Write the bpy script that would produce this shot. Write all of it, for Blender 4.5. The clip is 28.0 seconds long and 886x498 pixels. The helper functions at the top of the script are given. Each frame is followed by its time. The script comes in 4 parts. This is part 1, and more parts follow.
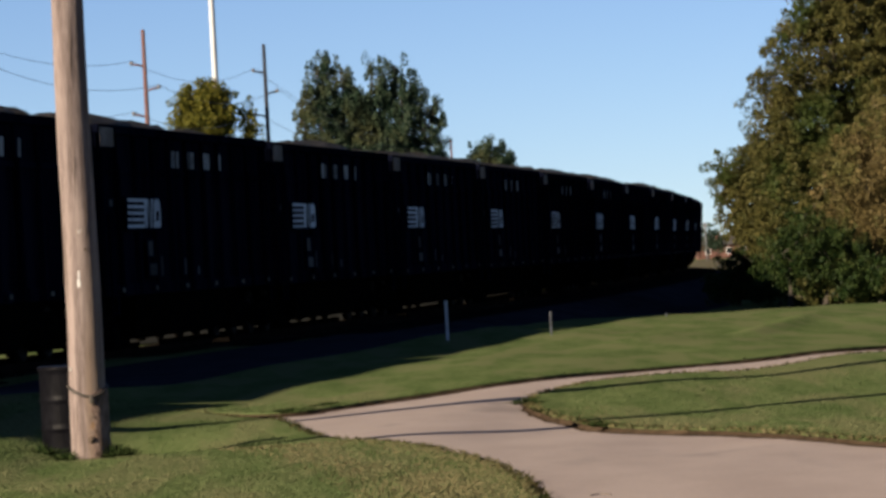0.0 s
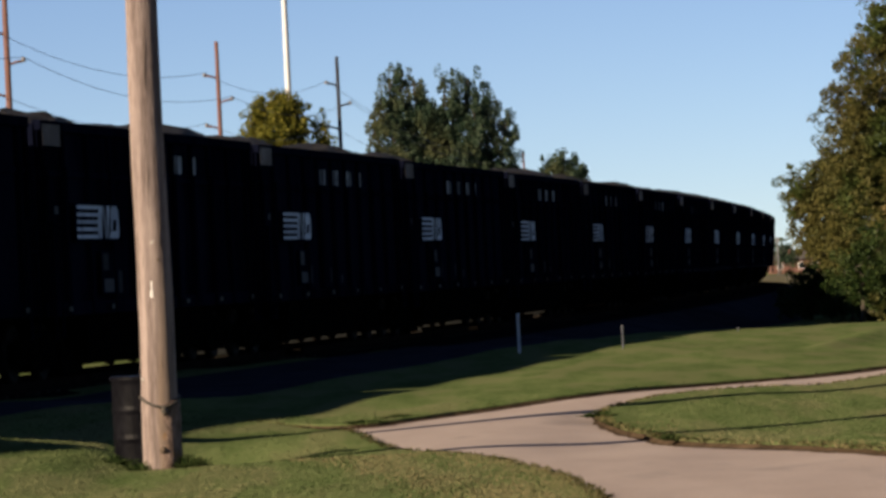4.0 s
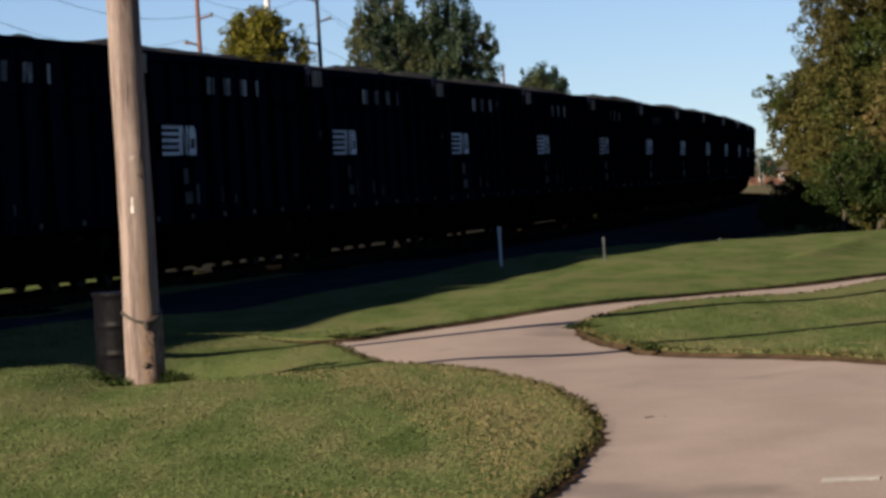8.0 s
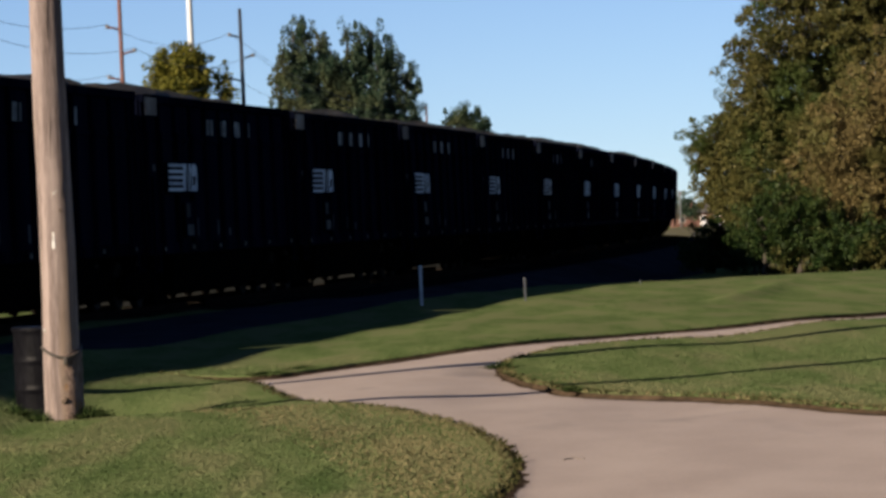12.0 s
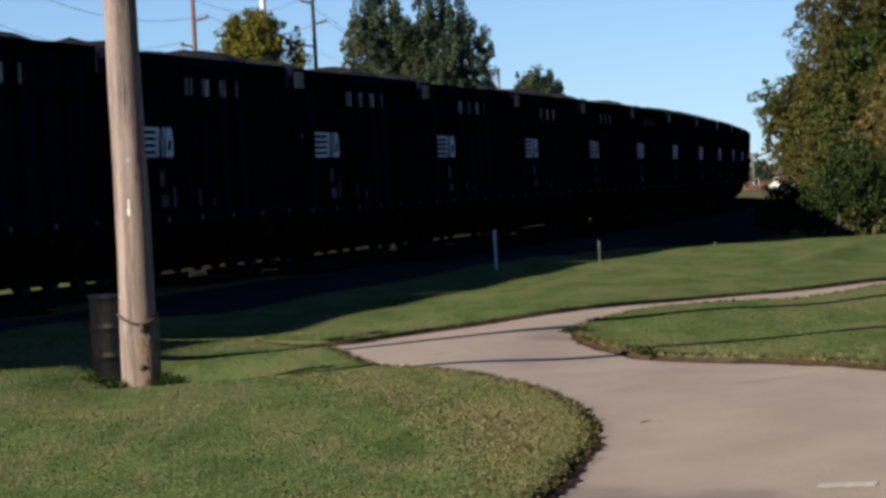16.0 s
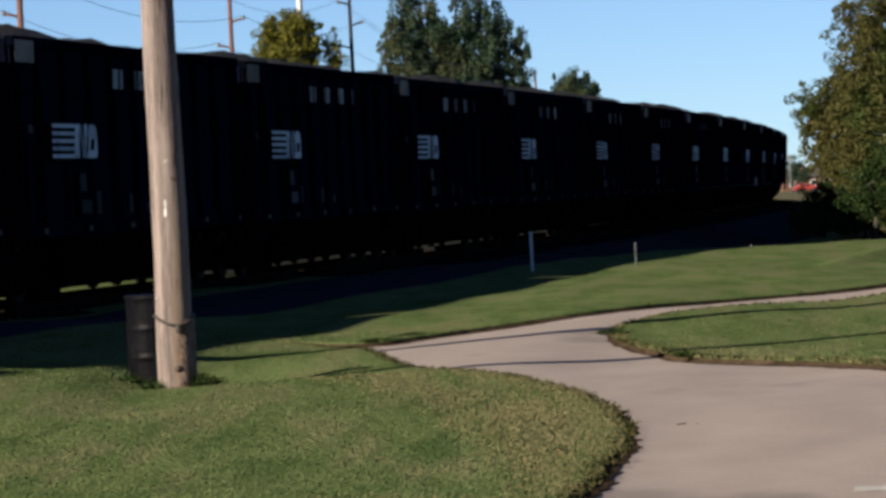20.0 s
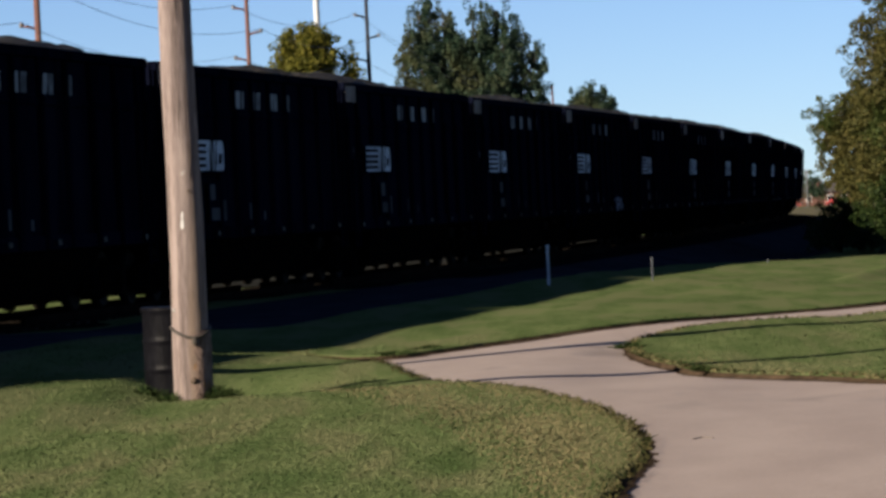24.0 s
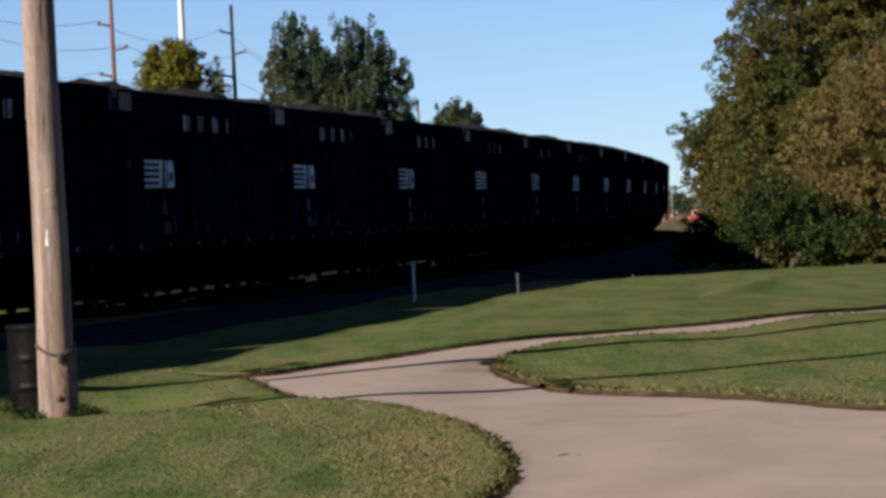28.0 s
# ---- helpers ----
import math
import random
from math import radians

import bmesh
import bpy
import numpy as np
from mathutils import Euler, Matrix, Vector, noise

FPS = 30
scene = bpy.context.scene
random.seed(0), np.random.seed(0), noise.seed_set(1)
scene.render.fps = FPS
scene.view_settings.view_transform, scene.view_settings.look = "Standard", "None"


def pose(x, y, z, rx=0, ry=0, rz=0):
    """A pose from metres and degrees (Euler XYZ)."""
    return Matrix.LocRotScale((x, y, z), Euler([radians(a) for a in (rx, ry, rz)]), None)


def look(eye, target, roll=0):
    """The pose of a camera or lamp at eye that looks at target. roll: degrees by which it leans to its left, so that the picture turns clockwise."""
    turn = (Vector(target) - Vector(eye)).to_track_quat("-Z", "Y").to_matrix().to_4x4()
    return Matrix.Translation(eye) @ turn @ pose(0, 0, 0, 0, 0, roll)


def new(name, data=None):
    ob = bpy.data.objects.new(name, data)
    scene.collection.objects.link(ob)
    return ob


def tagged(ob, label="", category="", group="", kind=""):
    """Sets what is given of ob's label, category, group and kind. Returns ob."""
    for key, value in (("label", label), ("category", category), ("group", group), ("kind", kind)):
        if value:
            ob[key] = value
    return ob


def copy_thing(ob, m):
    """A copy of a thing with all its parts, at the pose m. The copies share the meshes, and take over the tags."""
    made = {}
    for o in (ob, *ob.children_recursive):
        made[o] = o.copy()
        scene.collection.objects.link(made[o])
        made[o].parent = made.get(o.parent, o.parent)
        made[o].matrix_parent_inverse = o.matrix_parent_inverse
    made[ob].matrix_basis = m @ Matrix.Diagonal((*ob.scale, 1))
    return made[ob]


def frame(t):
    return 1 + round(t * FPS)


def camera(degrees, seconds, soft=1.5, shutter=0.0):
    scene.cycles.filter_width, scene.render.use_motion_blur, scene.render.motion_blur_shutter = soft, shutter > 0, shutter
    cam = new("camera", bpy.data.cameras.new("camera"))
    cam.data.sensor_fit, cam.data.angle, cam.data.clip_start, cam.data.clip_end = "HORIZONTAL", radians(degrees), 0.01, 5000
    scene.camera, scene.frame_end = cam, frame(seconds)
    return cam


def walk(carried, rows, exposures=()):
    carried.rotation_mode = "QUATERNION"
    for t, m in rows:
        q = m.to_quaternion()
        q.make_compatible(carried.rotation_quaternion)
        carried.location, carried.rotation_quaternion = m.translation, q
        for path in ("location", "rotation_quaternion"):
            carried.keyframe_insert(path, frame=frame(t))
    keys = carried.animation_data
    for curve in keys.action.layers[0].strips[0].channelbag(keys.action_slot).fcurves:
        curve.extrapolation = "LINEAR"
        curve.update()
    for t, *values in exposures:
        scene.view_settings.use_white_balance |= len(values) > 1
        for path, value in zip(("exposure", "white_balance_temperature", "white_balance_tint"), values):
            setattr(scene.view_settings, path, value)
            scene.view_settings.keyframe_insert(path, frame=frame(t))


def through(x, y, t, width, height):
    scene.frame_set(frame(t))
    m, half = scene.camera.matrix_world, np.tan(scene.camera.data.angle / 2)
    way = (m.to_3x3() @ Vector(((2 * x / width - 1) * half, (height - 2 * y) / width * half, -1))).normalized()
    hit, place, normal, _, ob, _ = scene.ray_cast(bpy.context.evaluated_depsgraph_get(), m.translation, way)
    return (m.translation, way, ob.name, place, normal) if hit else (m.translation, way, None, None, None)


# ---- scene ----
# World: x to the right, y away from the camera, z up; lawn level at z = 0.


def aim(yaw, pitch, roll, x, z):
    return pose(x, 0, z, 90 + pitch, 0, -yaw) @ pose(0, 0, 0, 0, 0, -roll)


# seconds, yaw, pitch, roll in degrees, sideways sway and height in metres
VIEWS = (
    (0, 1.189, 0.045, 3.045, 0.020, 1.517), (0.5, 0.977, 0.026, 2.659, 0.018, 1.521), (1, 0.761, 0.020, 2.760, 0.021, 1.510),
    (1.5, 0.661, 0.141, 2.590, 0.018, 1.520), (2, 0.668, 0.210, 2.652, 0.017, 1.505), (2.5, 0.608, 0.273, 2.521, 0.020, 1.509),
    (3, 0.506, 0.298, 2.219, 0.009, 1.498), (3.5, 0.363, 0.283, 2.445, 0.015, 1.515), (5.5, 0.132, 0.067, 3.136, 0.009, 1.495),
    (6, 0.158, -0.296, 3.168, 0.023, 1.496), (6.5, 0.344, -0.306, 3.224, 0.018, 1.495), (7, 0.481, -0.388, 3.045, 0.017, 1.499),
    (7.5, 0.622, -0.546, 3.078, 0.020, 1.492), (8, 0.410, -0.903, 3.339, 0.019, 1.491), (8.5, 0.472, -1.204, 3.070, 0.034, 1.488),
    (9, 0.592, -1.613, 2.995, 0.029, 1.491), (9.5, 0.957, -1.753, 2.767, 0.035, 1.493), (10, 1.377, -1.556, 2.573, 0.024, 1.489),
    (10.5, 1.573, -1.239, 2.927, 0.016, 1.496), (11, 1.528, -0.828, 3.024, 0.016, 1.497), (11.5, 1.490, -0.587, 2.841, 0.015, 1.494),
    (12, 1.516, -0.432, 2.608, 0.014, 1.498), (12.5, 1.578, -0.348, 2.604, 0.011, 1.502), (13, 1.155, -0.505, 3.265, 0.004, 1.503),
    (13.5, 0.418, -0.450, 3.374, -0.004, 1.499), (15.5, 0.533, -0.801, 3.340, 0.012, 1.501), (16, 0.491, -0.866, 3.101, 0.001, 1.496),
    (16.5, 0.453, -0.849, 2.955, 0.004, 1.500), (17, 0.481, -0.648, 2.934, -0.006, 1.498), (17.5, 0.368, -0.497, 2.800, -0.008, 1.498),
    (18, 0.283, -0.577, 2.900, -0.003, 1.500), (18.5, 0.130, -0.700, 3.137, -0.000, 1.500), (19, 0.154, -0.821, 2.999, -0.003, 1.499),
    (19.5, 0.046, -0.789, 3.050, -0.000, 1.496), (20, 0.000, -0.824, 2.956, 0.000, 1.500), (20.5, 0.028, -0.757, 2.990, 0.003, 1.497),
    (21, -0.007, -0.530, 2.879, 0.002, 1.507), (21.5, 0.106, -0.162, 3.118, 0.002, 1.504), (23.5, -0.039, -0.421, 3.339, 0.004, 1.500),
    (24, -0.213, -0.628, 2.734, -0.003, 1.497), (24.5, -0.223, -0.810, 3.128, -0.001, 1.499), (25, 0.328, -0.898, 2.323, 0.017, 1.491),
    (25.5, 0.883, -0.830, 2.690, 0.014, 1.501), (26, 1.395, -0.654, 2.755, 0.016, 1.509), (26.5, 1.411, -0.631, 2.858, 0.008, 1.503),
    (27, 1.623, -1.239, 2.942, 0.008, 1.513), (27.5, 1.729, -0.810, 3.040, 0.000, 1.507), (28, 1.623, -0.500, 2.815, 0.001, 1.506),
)
# the film camera's own white balance drifts: seconds, kelvin, tint
BALANCE = [(t, 1.53, k, n) for t, k, n in ((0.0, 6450.0, 9.5), (1.0, 6550.0, 10.0), (3.0, 6900.0, 11.0), (6.0, 6850.0, 11.0), (8.0, 6600.0, 10.0), (10.0, 6350.0, 9.5), (13.0, 6350.0, 9.0),
                                              (16.0, 5950.0, 4.5), (21.0, 5950.0, 4.5), (23.5, 6200.0, 9.5), (25.0, 5950.0, 6.5), (26.0, 6250.0, 7.0), (27.0, 6350.0, 9.5), (28.0, 6200.0, 9.0))]
cam = camera(12.046, 28.0, soft=3.3)
walk(cam, [(t, aim(*v)) for t, *v in VIEWS], exposures=BALANCE)

# ---- light ----
SUN_EL, SUN_X, SUN_Y = radians(21.4), -0.80, -0.60
world = bpy.data.worlds.new("sky")
scene.world = world
world.use_nodes = True
wn = world.node_tree.nodes
sky = wn.new("ShaderNodeTexSky")
sky.sky_type, sky.sun_disc = "NISHITA", False
sky.sun_elevation, sky.sun_rotation = SUN_EL, math.atan2(SUN_X, SUN_Y)
sky.air_density, sky.dust_density, sky.ozone_density, sky.altitude = 0.62, 0.0, 1.0, 1500
wn["Background"].inputs[1].default_value = 0.05
tint = wn.new("ShaderNodeMix")
tint.data_type, tint.blend_type = "RGBA", "MULTIPLY"
tint.inputs[0].default_value, tint.inputs[7].default_value = 1.0, (0.548, 0.604, 0.732, 1)
world.node_tree.links.new(sky.outputs[0], tint.inputs[6])
world.node_tree.links.new(tint.outputs[2], wn["Background"].inputs[0])
sun = new("sun", bpy.data.lights.new("sun", "SUN"))
sun.data.energy, sun.data.angle, sun.data.color = 5.0, radians(0.5), (1.0, 0.83, 0.63)
sun.matrix_world = look((SUN_X * math.cos(SUN_EL) * 50, SUN_Y * math.cos(SUN_EL) * 50, math.sin(SUN_EL) * 50), (0, 0, 0))


# ---- materials ----
def surface(name, low, high, scale=2.0, rough=0.8, fine=40.0, bump=0.3, depth=0.01, metal=0.0, spec=0.4, third=None,
            third_scale=0.3, third_at=0.55, stretch=(1, 1, 1), random=0.0, island=0.0, coord="Object"):
    """Two colours mixed by a coarse and a fine noise, an optional third in large patches, and a fine relief."""
    m = bpy.data.materials.new(name)
    m.use_nodes = True
    n, l = m.node_tree.nodes, m.node_tree.links
    b = n["Principled BSDF"]
    tc, mp = n.new("ShaderNodeTexCoord"), n.new("ShaderNodeMapping")
    mp.inputs["Scale"].default_value = stretch
    l.new(tc.outputs[coord], mp.inputs[0])

    def tex(s, detail=4):
        t = n.new("ShaderNodeTexNoise")
        t.inputs["Scale"].default_value, t.inputs["Detail"].default_value = s, detail
        l.new(mp.outputs[0], t.inputs["Vector"])
        return t.outputs["Fac"]

    def math_node(op, a, c):
        q = n.new("ShaderNodeMath")
        q.operation = op
        for i, v in enumerate((a, c)):
            if isinstance(v, (int, float)):
                q.inputs[i].default_value = v
            else:
                l.new(v, q.inputs[i])
        return q.outputs[0]

    def ramp(fac, lo, hi):
        q = n.new("ShaderNodeMapRange")
        q.interpolation_type = "SMOOTHSTEP"
        q.inputs[1].default_value, q.inputs[2].default_value = lo, hi
        l.new(fac, q.inputs[0])
        return q.outputs[0]

    def mix(fac, a, c):
        q = n.new("ShaderNodeMix")
        q.data_type = "RGBA"
        l.new(fac, q.inputs[0])
        for i, v in ((6, a), (7, c)):
            if isinstance(v, tuple):
                q.inputs[i].default_value = (*v, 1)
            else:
                l.new(v, q.inputs[i])
        return q.outputs[2]

    fine_fac = tex(fine, 3)
    fac = math_node("ADD", math_node("MULTIPLY", tex(scale), 0.6), math_node("MULTIPLY", fine_fac, 0.4))
    if random:
        oi = n.new("ShaderNodeObjectInfo")
        fac = math_node("ADD", fac, math_node("MULTIPLY", math_node("SUBTRACT", oi.outputs["Random"], 0.5), random))
    if island:
        gi = n.new("ShaderNodeNewGeometry")
        fac = math_node("ADD", fac, math_node("MULTIPLY", math_node("SUBTRACT", gi.outputs["Random Per Island"], 0.5), island))
    col = mix(ramp(fac, 0.32, 0.68), low, high)
    if third:
        col = mix(ramp(tex(third_scale, 5), third_at, third_at + 0.12), col, third)
    l.new(col, b.inputs["Base Color"])
    b.inputs["Roughness"].default_value, b.inputs["Metallic"].default_value = rough, metal
    b.inputs["Specular IOR Level"].default_value = spec
    if bump:
        bp = n.new("ShaderNodeBump")
        bp.inputs["Strength"].default_value, bp.inputs["Distance"].default_value = bump, depth
        l.new(fine_fac, bp.inputs["Height"])
        l.new(bp.outputs[0], b.inputs["Normal"])
    return m


def leaf_surface(name, low, high, third=None, third_scale=0.25, through=0.38):
    m = surface(name, low, high, scale=0.9, rough=0.55, fine=3.0, bump=0, spec=0.10, island=0.5, third=third, third_scale=third_scale, third_at=0.5)
    b = m.node_tree.nodes["Principled BSDF"]
    b.inputs["Transmission Weight"].default_value = 0
    b.inputs["Subsurface Weight"].default_value = 0
    t, a, o = m.node_tree.nodes.new("ShaderNodeBsdfTranslucent"), m.node_tree.nodes.new("ShaderNodeMixShader"), m.node_tree.nodes["Material Output"]
    src = b.inputs["Base Color"].links[0].from_socket
    l = m.node_tree.links
    l.new(src, t.inputs[0])
    a.inputs[0].default_value = through
    l.new(b.outputs[0], a.inputs[1])
    l.new(t.outputs[0], a.inputs[2])
    l.new(a.outputs[0], o.inputs[0])
    return m


M = {
    "lawn": surface("lawn", (0.044, 0.065, 0.022), (0.077, 0.096, 0.038), scale=2.2, rough=0.95, fine=14.0, bump=0.28, depth=0.012, spec=0.0,
                    third=(0.079, 0.090, 0.040), third_scale=1.3, third_at=0.47, stretch=(1.1, 0.16, 1)),
    "blade": surface("blade", (0.038, 0.058, 0.021), (0.082, 0.097, 0.043), scale=2.2, rough=0.8, fine=5.0, bump=0, spec=0.0, island=0.14,
                     third=(0.088, 0.090, 0.045), third_scale=1.3, third_at=0.47, stretch=(1.1, 0.16, 1)),
    "dry_blade": surface("dry_blade", (0.074, 0.069, 0.035), (0.118, 0.101, 0.053), scale=2.0, rough=0.85, fine=6.0, bump=0, spec=0.0, island=0.4),
    "weed": surface("weed", (0.016, 0.019, 0.007), (0.055, 0.048, 0.021), scale=2.0, rough=0.85, fine=9.0, bump=0, spec=0.0, island=0.7),
    "tuft_grass": surface("tuft_grass", (0.010, 0.019, 0.006), (0.036, 0.050, 0.018), scale=2.0, rough=0.85, fine=9.0, bump=0, spec=0.0, island=0.6),
    "path": surface("path", (0.205, 0.167, 0.150), (0.254, 0.211, 0.190), scale=1.4, rough=0.9, fine=55.0, bump=0.3, depth=0.006, spec=0.1,
                    third=(0.160, 0.133, 0.122), third_scale=0.7, third_at=0.55, stretch=(1, 0.4, 1)),
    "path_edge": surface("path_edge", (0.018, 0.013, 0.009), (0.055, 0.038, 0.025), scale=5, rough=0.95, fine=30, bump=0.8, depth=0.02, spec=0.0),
    "white_paint": surface("white_paint", (0.22, 0.205, 0.19), (0.40, 0.38, 0.36), scale=14, rough=0.85, fine=90, spec=0.1),
    "tag_white": surface("tag_white", (0.42, 0.41, 0.40), (0.58, 0.57, 0.56), scale=14, rough=0.7, fine=60, spec=0.1),
    "post_pale": surface("post_pale", (0.30, 0.31, 0.33), (0.46, 0.47, 0.50), scale=7, rough=0.7, fine=40, spec=0.1),
    "post_grey": surface("post_grey", (0.048, 0.052, 0.060), (0.095, 0.100, 0.112), scale=7, rough=0.7, fine=40, spec=0.1),
    "crack": surface("crack", (0.060, 0.050, 0.043), (0.105, 0.086, 0.073), scale=6, rough=0.95),
    # far darker and bluer than stone: the train's shade is deepened in this colour
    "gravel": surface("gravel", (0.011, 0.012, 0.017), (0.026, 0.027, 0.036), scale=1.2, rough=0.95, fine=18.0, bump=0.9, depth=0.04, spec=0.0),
    # ballast, rail and sleeper colours are near-black to hold the shade under the wagons
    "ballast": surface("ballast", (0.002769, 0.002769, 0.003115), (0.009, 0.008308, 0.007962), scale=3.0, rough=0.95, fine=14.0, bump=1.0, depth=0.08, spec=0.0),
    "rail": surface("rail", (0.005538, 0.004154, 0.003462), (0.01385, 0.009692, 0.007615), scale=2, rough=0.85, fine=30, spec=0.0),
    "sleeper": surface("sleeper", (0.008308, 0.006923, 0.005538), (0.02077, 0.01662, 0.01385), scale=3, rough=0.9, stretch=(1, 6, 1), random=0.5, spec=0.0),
    "pole_wood": surface("pole_wood", (0.078, 0.060, 0.056), (0.206, 0.167, 0.156), scale=2.8, rough=0.9, fine=30.0, bump=0.8, depth=0.010, spec=0.05,
                         stretch=(5.0, 5.0, 0.30), third=(0.150, 0.112, 0.088), third_scale=0.6, third_at=0.56),
    "pole_base": surface("pole_base", (0.060, 0.040, 0.031), (0.200, 0.145, 0.120), scale=7.0, rough=0.9, fine=34.0, bump=1.0, depth=0.012, spec=0.05,
                         stretch=(2.0, 2.0, 1.0), third=(0.150, 0.090, 0.045), third_scale=5.0, third_at=0.56),
    "pole_dark": surface("pole_dark", (0.03462, 0.02423, 0.018), (0.07615, 0.05192, 0.03462), scale=6, rough=0.9, fine=30),
    "red_pole": surface("red_pole", (0.075, 0.038, 0.032), (0.120, 0.066, 0.056), scale=3, rough=0.85, fine=20, stretch=(3, 3, 0.3), spec=0.1),
    "grey_pole": surface("grey_pole", (0.01385, 0.01385, 0.01662), (0.02631, 0.02492, 0.02631), scale=3, rough=0.85, fine=20, stretch=(3, 3, 0.3), spec=0.1),
    "white_steel": surface("white_steel", (0.32, 0.33, 0.345), (0.40, 0.41, 0.42), scale=1.5, rough=0.45, fine=25, bump=0.05),
    "galvanised": surface("galvanised", (0.08304, 0.08864, 0.09696), (0.1495, 0.155, 0.1662), scale=7, rough=0.6, fine=40, spec=0.2),
    "wire": surface("wire", (0.03115, 0.03115, 0.03462), (0.05192, 0.05192, 0.05538), scale=4, rough=0.6, bump=0),
    "insulator": surface("insulator", (0.06923, 0.06231, 0.06231), (0.1246, 0.1177, 0.1177), scale=4, rough=0.3, bump=0),
    "drum": surface("drum", (0.0015, 0.0015, 0.0022), (0.005, 0.005, 0.0065), scale=3.5, rough=0.42, fine=22, bump=0.35, spec=0.03,
                    third=(0.009, 0.0088, 0.0105), third_scale=2.2, third_at=0.6, stretch=(2, 2, 0.6)),
    "pale_gravel": surface("pale_gravel", (0.009, 0.010, 0.009), (0.026, 0.026, 0.024), scale=1.5, rough=0.95, fine=14.0, bump=0.8, depth=0.04, spec=0.0),
    "cable": surface("cable", (0.01385, 0.01246, 0.01108), (0.03462, 0.02769, 0.02077), scale=9, rough=0.7),
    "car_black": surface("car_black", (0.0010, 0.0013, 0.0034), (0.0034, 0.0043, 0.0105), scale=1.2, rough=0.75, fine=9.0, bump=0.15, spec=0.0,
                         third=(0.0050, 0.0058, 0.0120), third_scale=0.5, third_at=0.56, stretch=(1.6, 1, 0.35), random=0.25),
    "under_black": surface("under_black", (0.001, 0.001, 0.001), (0.003, 0.0027, 0.0025), scale=4, rough=0.9, fine=20, spec=0.0),
    "wheel_steel": surface("wheel_steel", (0.006, 0.005, 0.005), (0.014, 0.012, 0.010), scale=4, rough=0.8, fine=20, spec=0.02),
    "marking": surface("marking", (0.26, 0.275, 0.305), (0.45, 0.47, 0.51), scale=1.6, rough=0.7, fine=14, bump=0, third=(0.13, 0.135, 0.145), third_scale=1.1, third_at=0.57, random=0.35, spec=0.05),
    "lettering": surface("lettering", (0.060, 0.060, 0.062), (0.250, 0.248, 0.246), scale=3.4, rough=0.8, fine=12, bump=0, random=0.4, spec=0.05),
    "graffiti": surface("graffiti", (0.050, 0.062, 0.100), (0.135, 0.155, 0.210), scale=3.0, rough=0.6, fine=12, bump=0, spec=0.05),
    "faded_marking": surface("faded_marking", (0.011, 0.011, 0.012), (0.046, 0.046, 0.048), scale=2.2, rough=0.8, fine=12, bump=0, random=0.6, spec=0.05),
    "end_panel": surface("end_panel", (0.100, 0.080, 0.070), (0.200, 0.164, 0.145), scale=1.5, rough=0.8, fine=10, bump=0.1, random=0.35, spec=0.05),
    "reflector": surface("reflector", (0.006, 0.006, 0.005), (0.022, 0.021, 0.017), scale=3, rough=0.6, bump=0, random=0.9, spec=0.05),
    "coal": surface("coal", (0.002769, 0.002769, 0.003115), (0.01523, 0.01385, 0.01315), scale=2.2, rough=0.75, fine=10.0, bump=1.0, depth=0.08, spec=0.15),
    "bark": surface("bark", (0.02077, 0.01661, 0.01246), (0.054, 0.04361, 0.03323), scale=4, rough=0.95, fine=20, bump=0.9, depth=0.03, stretch=(2, 2, 0.4)),
    "leaf_dark": leaf_surface("leaf_dark", (0.010, 0.026, 0.016), (0.052, 0.074, 0.045), third=(0.060, 0.068, 0.032), third_scale=0.35),
    "leaf_yellow": leaf_surface("leaf_yellow", (0.04846, 0.05538, 0.009692), (0.1454, 0.1315, 0.02077)),
    "leaf_olive": leaf_surface("leaf_olive", (0.030, 0.034, 0.009), (0.089, 0.080, 0.025), third=(0.036, 0.052, 0.013), third_scale=0.3),
    "leaf_rust": leaf_surface("leaf_rust", (0.068, 0.053, 0.021), (0.148, 0.114, 0.047), third=(0.085, 0.082, 0.027), third_scale=0.5),
    "leaf_green": leaf_surface("leaf_green", (0.009, 0.021, 0.005), (0.034, 0.050, 0.013), third=(0.062, 0.058, 0.018), third_scale=0.45),
    "brick": surface("brick", (0.06628, 0.02966, 0.02094), (0.1047, 0.05232, 0.03838), scale=1.0, rough=0.9, fine=8),
    "roof": surface("roof", (0.03115, 0.02769, 0.02769), (0.05885, 0.05192, 0.04846), scale=1.0, rough=0.9, fine=8),
    "trim_white": surface("trim_white", (0.4292, 0.4154, 0.3946), (0.54, 0.5331, 0.5123), scale=1.0, rough=0.7, fine=8),
    "asphalt": surface("asphalt", (0.03115, 0.03115, 0.03254), (0.04846, 0.04708, 0.04708), scale=0.6, rough=0.9, fine=20),
    "car_red": surface("car_red", (0.200, 0.026, 0.022), (0.250, 0.034, 0.028), scale=0.7, rough=0.3, fine=8, bump=0, spec=0.5),
    "car_white": surface("car_white", (0.4846, 0.4777, 0.4638), (0.5538, 0.5469, 0.5331), scale=0.7, rough=0.3, fine=8, bump=0, spec=0.5),
    "dark_glass": surface("dark_glass", (0.008308, 0.009692, 0.01108), (0.01385, 0.01523, 0.01731), scale=0.7, rough=0.08, fine=8, bump=0, spec=0.6),
    "tyre": surface("tyre", (0.01038, 0.01038, 0.01038), (0.02077, 0.02077, 0.02077), scale=6, rough=0.9, fine=20),
    "dry_grass": surface("dry_grass", (0.052, 0.046, 0.022), (0.092, 0.078, 0.042), scale=0.8, rough=0.95, fine=8, bump=0.4, depth=0.04, spec=0.1,
                         third=(0.05538, 0.05538, 0.02077), third_scale=0.12, third_at=0.55),
}


